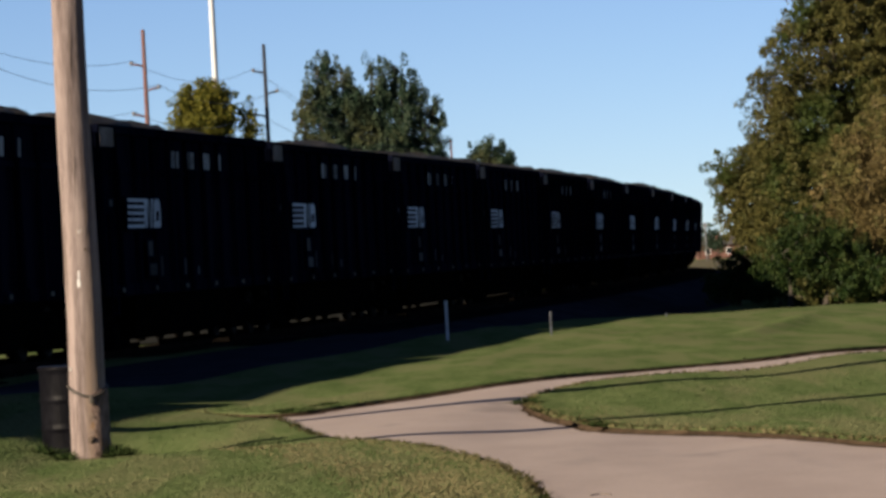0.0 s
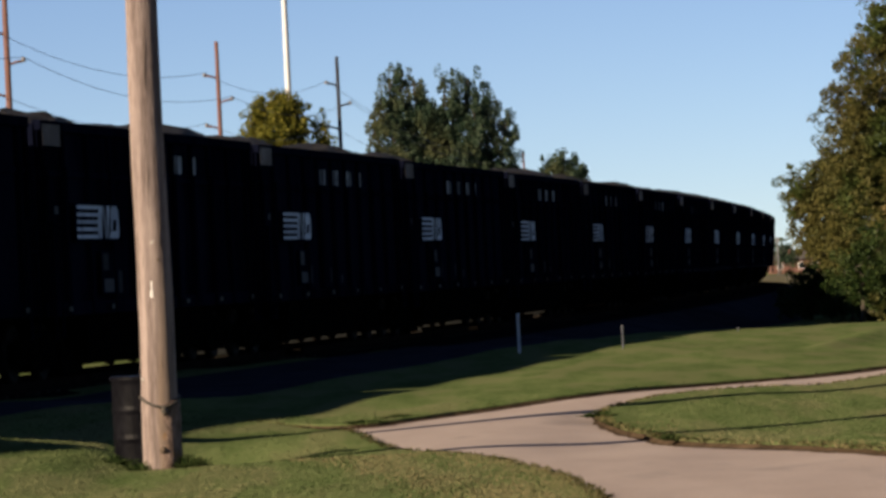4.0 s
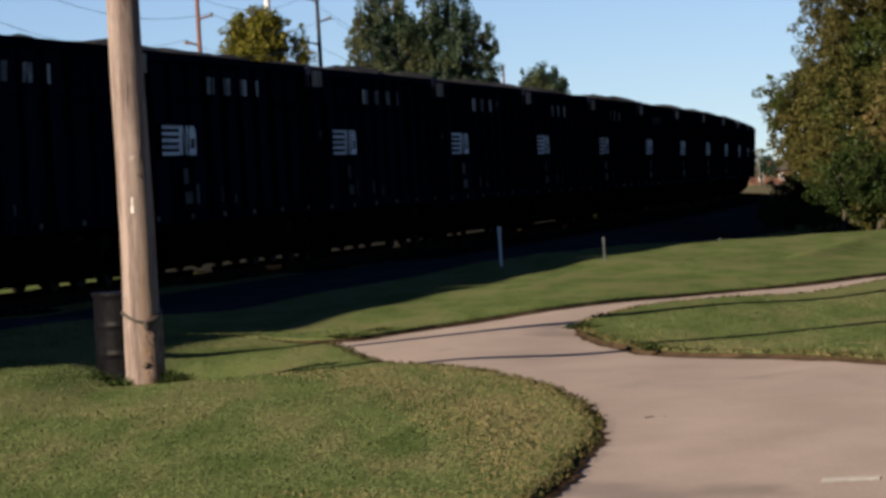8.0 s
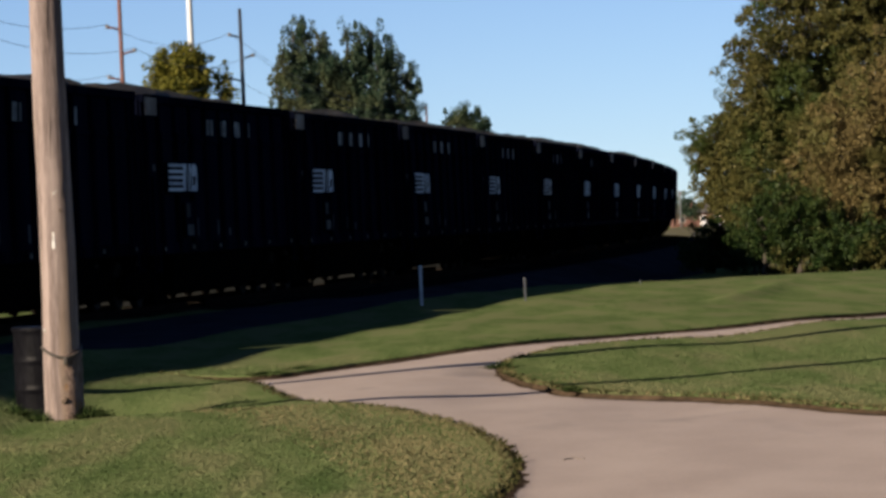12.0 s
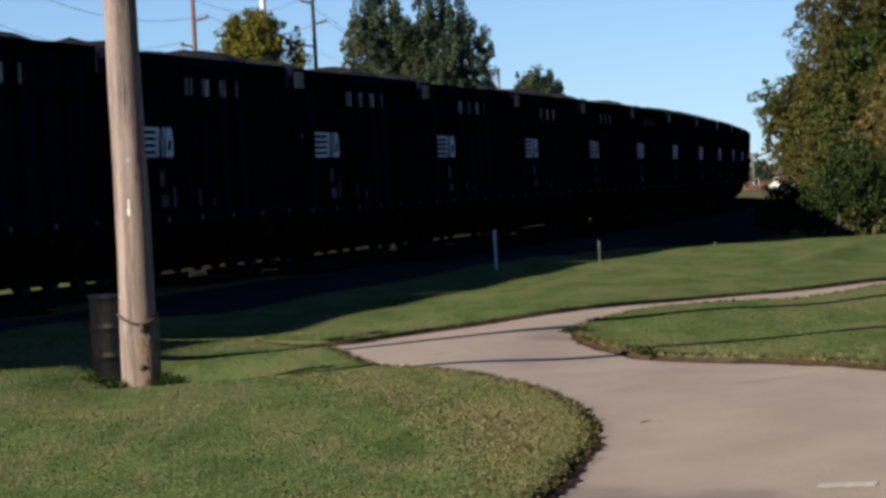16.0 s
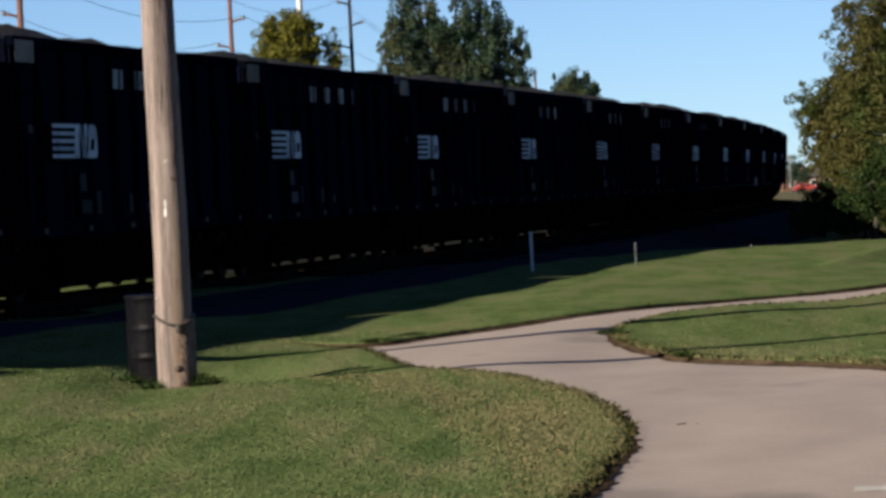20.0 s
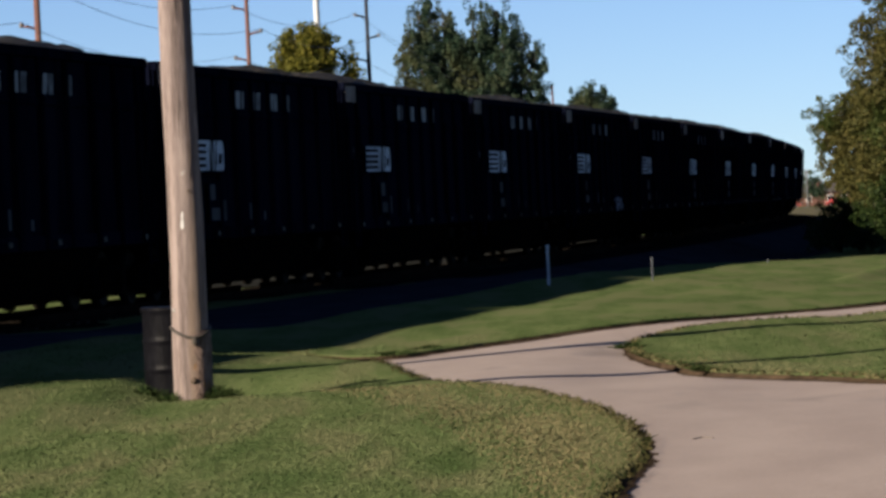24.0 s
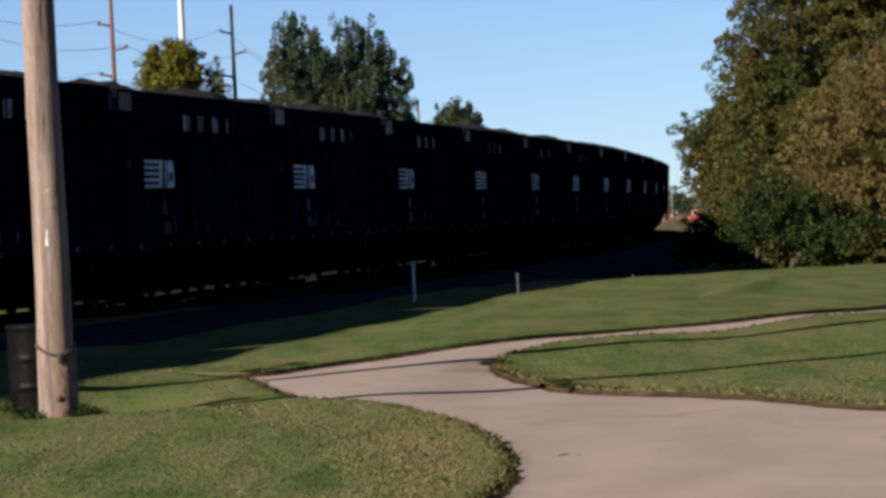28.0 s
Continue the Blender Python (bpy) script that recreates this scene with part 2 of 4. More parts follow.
# ---- mesh helpers ----
def flat_mesh(name, verts, faces, material, smooth=False):
    me = bpy.data.meshes.new(name)
    me.from_pydata(verts, [], faces)
    me.materials.append(material)
    if smooth:
        me.polygons.foreach_set("use_smooth", [True] * len(me.polygons))
    me.update()
    return me


def quads_mesh(name, verts, material, smooth=False):
    """verts: array (n, 4, 3), n loose quads."""
    v = np.asarray(verts, dtype=np.float32)
    k = len(v)
    me = bpy.data.meshes.new(name)
    me.vertices.add(4 * k)
    me.vertices.foreach_set("co", v.reshape(-1))
    me.loops.add(4 * k)
    me.loops.foreach_set("vertex_index", np.arange(4 * k, dtype=np.int32))
    me.polygons.add(k)
    me.polygons.foreach_set("loop_start", np.arange(0, 4 * k, 4, dtype=np.int32))
    me.polygons.foreach_set("loop_total", np.full(k, 4, dtype=np.int32))
    me.materials.append(material)
    me.update(calc_edges=True)
    return me


def grid_mesh(name, xs, ys, zs, material, smooth=True):
    xx, yy = np.meshgrid(xs, ys)
    v = np.stack([xx, yy, zs], -1).reshape(-1, 3).astype(np.float32)
    nx, ny = len(xs), len(ys)
    i = (np.arange(ny - 1)[:, None] * nx + np.arange(nx - 1)[None]).reshape(-1)
    f = np.stack([i, i + 1, i + nx + 1, i + nx], -1).astype(np.int32)
    me = bpy.data.meshes.new(name)
    me.vertices.add(len(v))
    me.vertices.foreach_set("co", v.reshape(-1))
    me.loops.add(f.size)
    me.loops.foreach_set("vertex_index", f.reshape(-1))
    me.polygons.add(len(f))
    me.polygons.foreach_set("loop_start", np.arange(0, f.size, 4, dtype=np.int32))
    me.polygons.foreach_set("loop_total", np.full(len(f), 4, dtype=np.int32))
    me.polygons.foreach_set("use_smooth", np.full(len(f), smooth))
    me.materials.append(material)
    me.update(calc_edges=True)
    return me


def bm_mesh(name, bm, material, smooth=False):
    me = bpy.data.meshes.new(name)
    bm.to_mesh(me)
    bm.free()
    me.materials.append(material)
    if smooth:
        me.polygons.foreach_set("use_smooth", [True] * len(me.polygons))
    return me


def box(bm, x0, x1, y0, y1, z0, z1, bevel=0.0):
    made = bmesh.ops.create_cube(bm, size=1, matrix=Matrix.Translation(((x0 + x1) / 2, (y0 + y1) / 2, (z0 + z1) / 2)) @ Matrix.Diagonal((x1 - x0, y1 - y0, z1 - z0, 1)))
    if bevel:
        edges = {e for v in made["verts"] for e in v.link_edges}
        bmesh.ops.bevel(bm, geom=list(edges), offset=bevel, segments=2, affect="EDGES", profile=0.5)
    return bm


def box_mesh(name, x0, x1, y0, y1, z0, z1, material, bevel=0.0):
    return bm_mesh(name, box(bmesh.new(), x0, x1, y0, y1, z0, z1, bevel), material)


def lathe(name, rings, sides, material, smooth=True, axis="z"):
    """rings: (radius, height) from one end to the other; closed ends."""
    verts, faces = [], []
    for r, z in rings:
        for i in range(sides):
            a = 2 * math.pi * i / sides
            c, s = r * math.cos(a), r * math.sin(a)
            verts.append((c, s, z) if axis == "z" else (c, z, s) if axis == "y" else (z, c, s))
    for k in range(len(rings) - 1):
        for i in range(sides):
            j = (i + 1) % sides
            faces.append((k * sides + i, k * sides + j, (k + 1) * sides + j, (k + 1) * sides + i))
    faces.append(tuple(range(sides))[::-1])
    faces.append(tuple(range((len(rings) - 1) * sides, len(rings) * sides)))
    return flat_mesh(name, verts, faces, material, smooth)


def tube_mesh(name, points, radius, sides, material):
    """A tube along points; radius a number or one per point."""
    pts = [Vector(p) for p in points]
    rad = radius if isinstance(radius, (list, tuple)) else [radius] * len(pts)
    verts, faces = [], []
    for k, p in enumerate(pts):
        d = (pts[min(k + 1, len(pts) - 1)] - pts[max(k - 1, 0)]).normalized()
        a = d.orthogonal().normalized() if abs(d.z) > 0.9 else d.cross(Vector((0, 0, 1))).normalized()
        b = d.cross(a)
        for i in range(sides):
            q = 2 * math.pi * i / sides
            verts.append(p + (a * math.cos(q) + b * math.sin(q)) * rad[k])
    for k in range(len(pts) - 1):
        for i in range(sides):
            j = (i + 1) % sides
            faces.append((k * sides + i, k * sides + j, (k + 1) * sides + j, (k + 1) * sides + i))
    faces += [tuple(range(sides))[::-1], tuple(range((len(pts) - 1) * sides, len(pts) * sides))]
    return flat_mesh(name, [tuple(v) for v in verts], faces, material, True)


def put(name, me, parent=None, m=None, label=""):
    """Links a mesh as one object, under a thing or a part."""
    ob = new(name, me)
    if parent:
        ob.parent = parent
    if m is not None:
        ob.matrix_basis = m
    return tagged(ob, label=label)


def thing(name, m, label, category, group=""):
    ob = new(name)
    ob.empty_display_size = 0.3
    ob.matrix_basis = m
    return tagged(ob, label=label, category=category, group=group)


def spline(points, n):
    """A smooth line through points (Catmull-Rom), n steps each."""
    p = np.array([points[0], *points, points[-1]], float)
    out = []
    for i in range(1, len(p) - 2):
        for k in range(n):
            t = k / n
            out.append(0.5 * (2 * p[i] + (p[i + 1] - p[i - 1]) * t + (2 * p[i - 1] - 5 * p[i] + 4 * p[i + 1] - p[i + 2]) * t * t
                              + (3 * p[i] - p[i - 1] - 3 * p[i + 1] + p[i + 2]) * t ** 3))
    out.append(p[-2])
    return np.array(out)


# ---- the line of the track: the near face of the train, then the centre line ----
CAR_PITCH, HALF_CAR = 16.18, 1.55
ARC = np.linspace(-700, 900, 6401)


def track_headings(s):
    u = np.clip(s - 40.5, 0, 320)
    return 0.165945 - (0.0003676 * u + 1.524e-6 * u * u / 2) - 0.0022 * np.clip(s - 235, 0, 300)


_h = track_headings(ARC)
_d = ARC[1] - ARC[0]
FACE_X = np.concatenate([[0], np.cumsum((np.sin(_h[1:]) + np.sin(_h[:-1])) / 2) * _d])
FACE_Y = np.concatenate([[0], np.cumsum((np.cos(_h[1:]) + np.cos(_h[:-1])) / 2) * _d])
FACE_X += -5.850 - np.interp(0, ARC, FACE_X)
FACE_Y += 63.31 - np.interp(0, ARC, FACE_Y)


def track_at(s, side=0.0):
    """x, y, rail height and heading at s; side: metres to the right of the centre line."""
    h = track_headings(np.asarray(s, float))
    off = side - HALF_CAR - 2.3 * np.sin(cant(s))
    x = np.interp(s, ARC, FACE_X) + off * np.cos(h)
    y = np.interp(s, ARC, FACE_Y) - off * np.sin(h)
    return x, y, rail_height(s) + np.tan(cant(s)) * (1.2 - np.clip(side, -2.2, 1.9)), h


def rail_height(s):
    return 0.070 - 0.00160 * np.clip(s, -60, 420)


def cant(s):
    """The lean of the track into its curve."""
    return radians(6.0) * np.clip((np.asarray(s, float) - 60) / 130, 0, 1)


# ---- ground ----
LEFT_EDGE = spline([(-1.9, 43.6), (-0.95, 41.0), (-0.55, 37.8), (-0.25, 35.6), (0.25, 34.3), (0.61, 32.4), (0.91, 30.0), (1.04, 27.8), (1.06, 26.0),
                    (0.97, 24.3), (0.80, 22.4), (0.57, 20.4), (0.20, 17.8), (-0.36, 14.6), (-1.2, 10.0)], 8)
FAR_EDGE = spline([(-1.9, 43.6), (-0.78, 42.6), (-0.45, 42.9), (0.10, 43.9), (0.52, 44.8), (1.12, 46.4), (1.86, 48.1), (2.66, 49.8), (3.70, 51.2), (4.78, 52.3), (6.0, 53.8), (7.2, 55.4), (9.8, 58.7)], 8)
ISLAND = spline([(10.2, 55.6), (6.3, 51.7), (5.3, 50.2), (4.45, 48.9), (3.4, 47.5), (2.5, 45.9), (1.9, 43.6), (1.68, 41.8), (1.61, 39.9), (1.70, 37.6), (1.84, 35.9), (1.98, 34.8),
                 (2.25, 34.0), (2.85, 33.2), (3.2, 31.8), (3.65, 30.2), (4.6, 27.6), (8.0, 19.0), (11.0, 10.0)], 8)


def swell(x, y):
    """The lawn round the fork dips towards the path and rises again behind it."""
    w = np.clip((x + 0.1) / 1.7, 0, 1)
    return w * w * (3 - 2 * w) * np.interp(y, (28, 33, 36.5, 39, 42, 46, 51, 56, 63), (0, -0.04, -0.075, -0.055, 0.0, 0.085, 0.09, 0.06, 0))


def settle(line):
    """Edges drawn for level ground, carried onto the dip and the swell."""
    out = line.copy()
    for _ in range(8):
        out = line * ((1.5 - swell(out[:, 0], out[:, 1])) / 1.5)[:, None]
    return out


def ragged(line, n, seed):
    t = np.linspace(0, len(line) - 1, n)
    p = np.stack([np.interp(t, np.arange(len(line)), line[:, k]) for k in (0, 1)], -1)
    d = np.gradient(p, axis=0)
    d /= np.linalg.norm(d, axis=1)[:, None] + 1e-9
    run = np.concatenate([[0], np.cumsum(np.linalg.norm(np.diff(p, axis=0), axis=1))])
    o = np.array([0.030 * noise.noise(Vector((r * 1.1, seed, 0))) + 0.028 * noise.noise(Vector((r * 3.7, seed, 4))) for r in run])
    return p + np.stack([d[:, 1], -d[:, 0]], -1) * o[:, None]


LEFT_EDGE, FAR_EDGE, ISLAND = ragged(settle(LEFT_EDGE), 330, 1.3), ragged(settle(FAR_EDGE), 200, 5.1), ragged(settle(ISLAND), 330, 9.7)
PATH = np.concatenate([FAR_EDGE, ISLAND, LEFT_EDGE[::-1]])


def path_drop(y):
    """How far the paving lies below the turf."""
    return np.interp(y, (27.0, 33.0, 37.0, 42.0), (0.035, 0.045, 0.060, 0.044))



def inside(poly, x, y):
    r = np.zeros(x.shape, bool)
    a = poly
    b = np.roll(poly, -1, 0)
    for (ax, ay), (bx, by) in zip(a, b):
        if ay != by:
            c = (ay > y) != (by > y)
            r ^= c & (x < (bx - ax) * (y - ay) / (by - ay) + ax)
    return r


def edge_distance(lines, x, y):
    d = np.full(x.shape, 1e9)
    for line in lines:
        for (ax, ay), (bx, by) in zip(line[:-1], line[1:]):
            ux, uy = bx - ax, by - ay
            t = np.clip(((x - ax) * ux + (y - ay) * uy) / (ux * ux + uy * uy + 1e-9), 0, 1)
            d = np.minimum(d, np.hypot(x - ax - t * ux, y - ay - t * uy))
    return d


def track_offset(x, y):
    """Metres to the right of the near face of the train, roughly."""
    s = (y - 63.31) / 0.986
    fx = np.interp(s, ARC, FACE_X)
    return (x - fx) * 0.985


# the ridge of an old rut in the far lawn
OLD_RUT = ((3.98, 62.6), (5.2, 63.0), (5.9, 63.9), (6.9, 69.0), (8.15, 75.8))


def ground_height(x, y):
    fall = np.clip((y - 74) / 76, 0, 1)
    z = -0.95 * fall * fall * (3 - 2 * fall)
    z = z - 0.0027 * np.clip(y - 200, 0, 560)
    d = track_offset(x, y)
    z = z - 0.10 * np.clip(1 - np.abs(d + 1.0) / 6.0, 0, 1) ** 0.6 * (1 - fall)
    soft = np.clip((y - 15) / 20, 0, 1) * np.clip((140 - y) / 40, 0, 1)
    z = z + soft * (0.016 * np.sin(1.7 * x + 0.41 * y + 0.4) * np.sin(0.62 * x - 0.23 * y) + 0.010 * np.sin(2.9 * x - 0.9 * y + 1.9) * np.sin(0.37 * y + 0.8 * x))
    lift = np.interp(x, (-3.9, -2.6, -2.0, -1.2, -0.6), (0.06, 0.08, 0.035, 0.0, 0.0))
    start = np.interp(x, (-2.8, -2.0), (36.0, 39.5))
    z = z + lift * np.clip((y - start) / 2.5, 0, 1) * np.clip((54 - y) / 6, 0, 1)
    z = z + np.interp(x, (-3.9, -3.0, -2.65, -2.5), (0.18, 0.11, 0.035, 0.0)) * np.clip((y - 29.0) / 4.5, 0, 1) * np.clip((54 - y) / 6, 0, 1)
    z = z - 0.16 * np.exp(-((x + 2.2) / 0.75) ** 2 - ((y - 37.5) / 1.5) ** 2)
    z = z - 0.055 * np.exp(-((x + 1.5) / 0.55) ** 2 - ((y - 36.5) / 1.8) ** 2)
    z = z + 0.06 * np.exp(-(edge_distance((OLD_RUT,), x, y) / 0.30) ** 2)
    z = z + 0.025 * np.sin(x * 0.9 + 0.5) * np.sin(y * 0.16 + 1.1) * np.clip((y - 8) / 20, 0, 1) * (np.abs(y) < 400)
    return z + swell(x, y)


def steps(*stops):
    out = []
    for a, b, d in stops:
        out.append(np.arange(a, b, d))
    return np.concatenate([*out, [stops[-1][1]]])


gx = steps((-3000, -300, 300), (-300, -40, 20), (-40, -8, 2), (-8, -4.4, 0.4), (-4.4, -1.2, 0.10), (-1.2, 2.0, 0.04), (2.0, 8.0, 0.10), (8.0, 16, 0.4), (16, 60, 2), (60, 300, 20), (300, 3000, 300))
gy = steps((-3000, -300, 300), (-300, -20, 20), (-20, 12, 2), (12, 15, 0.5), (15, 60, 0.14), (60, 130, 0.5), (130, 440, 5), (440, 1000, 40), (1000, 4000, 300))
gxx, gyy = np.meshgrid(gx, gy)
gz = ground_height(gxx, gyy)
near = (np.abs(gxx - 3) < 12) & (gyy > 9) & (gyy < 62)
sink = np.zeros(gz.shape)
nx_, ny_ = gxx[near], gyy[near]
dist = edge_distance((LEFT_EDGE, FAR_EDGE, ISLAND), nx_, ny_)
signed = np.where(inside(PATH, nx_, ny_), -dist, dist)
sink[near] = -0.12 * np.clip((0.20 - signed) / 0.12, 0, 1)
gz = gz + sink
ground = tagged(put("ground", grid_mesh("ground", gx, gy, gz, M["lawn"])), label="mown lawn in low sun, green with dry tan patches", category="ground", kind="structure")

# the paved path, a little lower than the lawn
pgx, pgy = steps((-2.2, 11.2, 0.12)), steps((9.6, 60.4, 0.2))
pxx, pyy = np.meshgrid(pgx, pgy)
pz = ground_height(pxx, pyy) - path_drop(pyy) + 0.006 * np.sin(pxx * 2.1) * np.sin(pyy * 0.8)
pm = inside(PATH, pxx, pyy) | (edge_distance((LEFT_EDGE, FAR_EDGE, ISLAND), pxx, pyy) < 0.16)
idx = -np.ones(pxx.shape, int)
idx[pm] = np.arange(pm.sum())
pv = np.stack([pxx[pm], pyy[pm], pz[pm]], -1)
q = np.stack([idx[:-1, :-1], idx[:-1, 1:], idx[1:, 1:], idx[1:, :-1]], -1).reshape(-1, 4)
q = q[(q >= 0).all(1)]
path_ob = tagged(put("path", flat_mesh("path", pv.tolist(), q.tolist(), M["path"], True)), label="pinkish concrete footpath forking round a lawn", category="path", kind="structure")

# ---- railway track ----
def ribbon(name, s0, s1, step, profile, material):
    """A cross-section of (metres right of the centre line, height over the rail's top) drawn along the track."""
    s = np.arange(s0, s1 + step, step)
    verts, faces = [], []
    k = len(profile)
    for si in s:
        for side, dz in profile:
            x, y, z, h = track_at(si, side)
            verts.append((float(x), float(y), float(z + dz)))
    for i in range(len(s) - 1):
        for j in range(k - 1):
            faces.append((i * k + j, i * k + j + 1, (i + 1) * k + j + 1, (i + 1) * k + j))
    return flat_mesh(name, verts, faces, material)


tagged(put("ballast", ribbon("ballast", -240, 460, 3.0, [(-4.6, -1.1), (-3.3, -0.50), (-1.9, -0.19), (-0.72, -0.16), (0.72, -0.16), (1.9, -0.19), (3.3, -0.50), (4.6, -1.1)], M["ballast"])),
       label="crushed-stone ballast under the railway track, train shade put into its dark colour", category="ballast", kind="structure")
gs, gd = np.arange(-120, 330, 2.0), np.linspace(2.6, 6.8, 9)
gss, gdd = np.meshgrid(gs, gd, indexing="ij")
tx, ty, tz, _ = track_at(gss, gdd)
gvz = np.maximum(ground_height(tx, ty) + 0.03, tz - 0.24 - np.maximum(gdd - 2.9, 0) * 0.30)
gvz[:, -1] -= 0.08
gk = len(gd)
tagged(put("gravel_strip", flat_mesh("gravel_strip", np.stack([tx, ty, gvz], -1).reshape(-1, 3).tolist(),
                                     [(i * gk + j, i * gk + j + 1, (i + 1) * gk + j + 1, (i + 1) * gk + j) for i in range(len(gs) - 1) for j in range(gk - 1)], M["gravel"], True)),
       label="grey gravel service strip beside the track, train shade deepened in its colour", category="gravel", kind="structure")
bs, bd = np.arange(-60, 200, 2.0), np.linspace(-4.4, -16.0, 8)
bss, bdd = np.meshgrid(bs, bd, indexing="ij")
bx_, by_, _, _ = track_at(bss, bdd)
bk = len(bd)
tagged(put("gravel_strip", flat_mesh("gravel_strip", np.stack([bx_, by_, ground_height(bx_, by_) + 0.03], -1).reshape(-1, 3).tolist(),
                                     [(i * bk + j, (i + 1) * bk + j, (i + 1) * bk + j + 1, i * bk + j + 1) for i in range(len(bs) - 1) for j in range(bk - 1)], M["pale_gravel"], True)),
       label="pale sunlit gravel behind the railway track", category="gravel", kind="structure")
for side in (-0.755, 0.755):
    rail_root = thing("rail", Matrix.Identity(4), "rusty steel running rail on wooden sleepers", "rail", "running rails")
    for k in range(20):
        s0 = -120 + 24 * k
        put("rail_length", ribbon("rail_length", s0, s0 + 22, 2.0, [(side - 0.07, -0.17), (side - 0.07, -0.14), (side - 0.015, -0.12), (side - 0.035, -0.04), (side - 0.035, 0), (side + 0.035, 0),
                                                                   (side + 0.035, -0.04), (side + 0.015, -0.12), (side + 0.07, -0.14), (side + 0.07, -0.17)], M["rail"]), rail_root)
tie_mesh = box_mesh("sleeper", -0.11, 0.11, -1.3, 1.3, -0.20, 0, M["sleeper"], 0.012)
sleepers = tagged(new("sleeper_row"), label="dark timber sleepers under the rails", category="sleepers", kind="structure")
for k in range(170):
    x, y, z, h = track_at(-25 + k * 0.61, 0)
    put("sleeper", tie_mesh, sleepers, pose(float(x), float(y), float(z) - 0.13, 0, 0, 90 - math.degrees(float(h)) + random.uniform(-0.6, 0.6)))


# ---- coal train ----
BODY = 7.72
RAIL_TO_TOP = 4.01


def coal_car():
    """One gondola at the origin: x along the track away from the camera, -y the face towards the path, z from the rail's top."""
    root = thing("coal_gondola", Matrix.Identity(4), "black bathtub coal gondola with faded white markings, heaped with coal", "railway wagon", "coal train wagons")
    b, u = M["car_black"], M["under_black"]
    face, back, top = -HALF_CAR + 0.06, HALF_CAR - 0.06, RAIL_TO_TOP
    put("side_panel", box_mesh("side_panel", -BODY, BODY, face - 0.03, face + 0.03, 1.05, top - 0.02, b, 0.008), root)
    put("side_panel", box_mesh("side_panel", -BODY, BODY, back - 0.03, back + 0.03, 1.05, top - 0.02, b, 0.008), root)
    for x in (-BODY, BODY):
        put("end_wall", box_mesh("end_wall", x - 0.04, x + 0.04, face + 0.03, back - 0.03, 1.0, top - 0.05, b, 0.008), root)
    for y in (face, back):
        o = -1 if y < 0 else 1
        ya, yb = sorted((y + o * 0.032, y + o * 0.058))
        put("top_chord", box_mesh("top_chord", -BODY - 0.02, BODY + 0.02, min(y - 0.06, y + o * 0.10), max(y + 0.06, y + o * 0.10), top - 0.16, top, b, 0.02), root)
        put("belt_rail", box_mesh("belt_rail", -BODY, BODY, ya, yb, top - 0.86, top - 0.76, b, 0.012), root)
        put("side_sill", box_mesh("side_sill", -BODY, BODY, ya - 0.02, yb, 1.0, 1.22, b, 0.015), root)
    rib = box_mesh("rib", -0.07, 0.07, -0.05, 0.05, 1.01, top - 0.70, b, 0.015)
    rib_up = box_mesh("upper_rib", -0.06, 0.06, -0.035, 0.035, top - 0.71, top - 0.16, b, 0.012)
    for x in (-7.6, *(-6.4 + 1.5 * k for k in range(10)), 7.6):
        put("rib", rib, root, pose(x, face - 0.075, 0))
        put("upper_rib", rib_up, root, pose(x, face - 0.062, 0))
    # the two tubs that hang between the bogies
    tub = bmesh.new()
    lo = [tub.verts.new(v) for v in ((-3.9, -1.15, 0.19), (3.9, -1.15, 0.19), (3.9, 1.15, 0.19), (-3.9, 1.15, 0.19))]
    hi = [tub.verts.new(v) for v in ((-5.0, -1.46, 1.06), (5.0, -1.46, 1.06), (5.0, 1.46, 1.06), (-5.0, 1.46, 1.06))]
    tub.faces.new(lo[::-1])
    tub.faces.new(hi)
    for i in range(4):
        tub.faces.new((lo[i], lo[(i + 1) % 4], hi[(i + 1) % 4], hi[i]))
    bmesh.ops.bevel(tub, geom=tub.edges[:], offset=0.08, segments=2, affect="EDGES")
    put("tub", bm_mesh("tub", tub, u), root)
    # added block, no known part: hides some sunlit ground seen under the tub
    put("brake_gear", box_mesh("brake_gear", -4.75, -3.5, -1.0, -0.7, 0.05, 0.50, u, 0.04), root)
    put("centre_sill", box_mesh("centre_sill", -7.7, 7.7, -0.2, 0.2, 0.72, 1.04, u, 0.02), root)
    put("floor_plate", box_mesh("floor_plate", -7.5, 7.5, -1.4, 1.4, 0.96, 1.06, u), root)
    for o in (-1, 1):
        put("coupler", box_mesh("coupler", min(o * 7.66, o * 8.10), max(o * 7.66, o * 8.10), -0.12, 0.12, 0.74, 0.98, u, 0.03), root)
        put("end_platform", box_mesh("end_platform", min(o * 7.5, o * 7.86), max(o * 7.5, o * 7.86), -1.45, 1.45, 1.02, 1.10, u, 0.01), root)
    # bogies
    frame_bm = bmesh.new()
    outline = ((-1.28, 0.26), (-1.28, 0.66), (-0.75, 0.66), (-0.42, 0.80), (0.42, 0.80), (0.75, 0.66), (1.28, 0.66), (1.28, 0.26), (0.95, 0.30), (0.45, 0.19), (-0.45, 0.19), (-0.95, 0.30))
    a = [frame_bm.verts.new((x, -0.07, z)) for x, z in outline]
    c = [frame_bm.verts.new((x, 0.07, z)) for x, z in outline]
    frame_bm.faces.new(a)
    frame_bm.faces.new(c[::-1])
    for i in range(len(a)):
        j = (i + 1) % len(a)
        frame_bm.faces.new((a[j], a[i], c[i], c[j]))
    bmesh.ops.recalc_face_normals(frame_bm, faces=frame_bm.faces[:])
    side_frame = bm_mesh("side_frame", frame_bm, u)
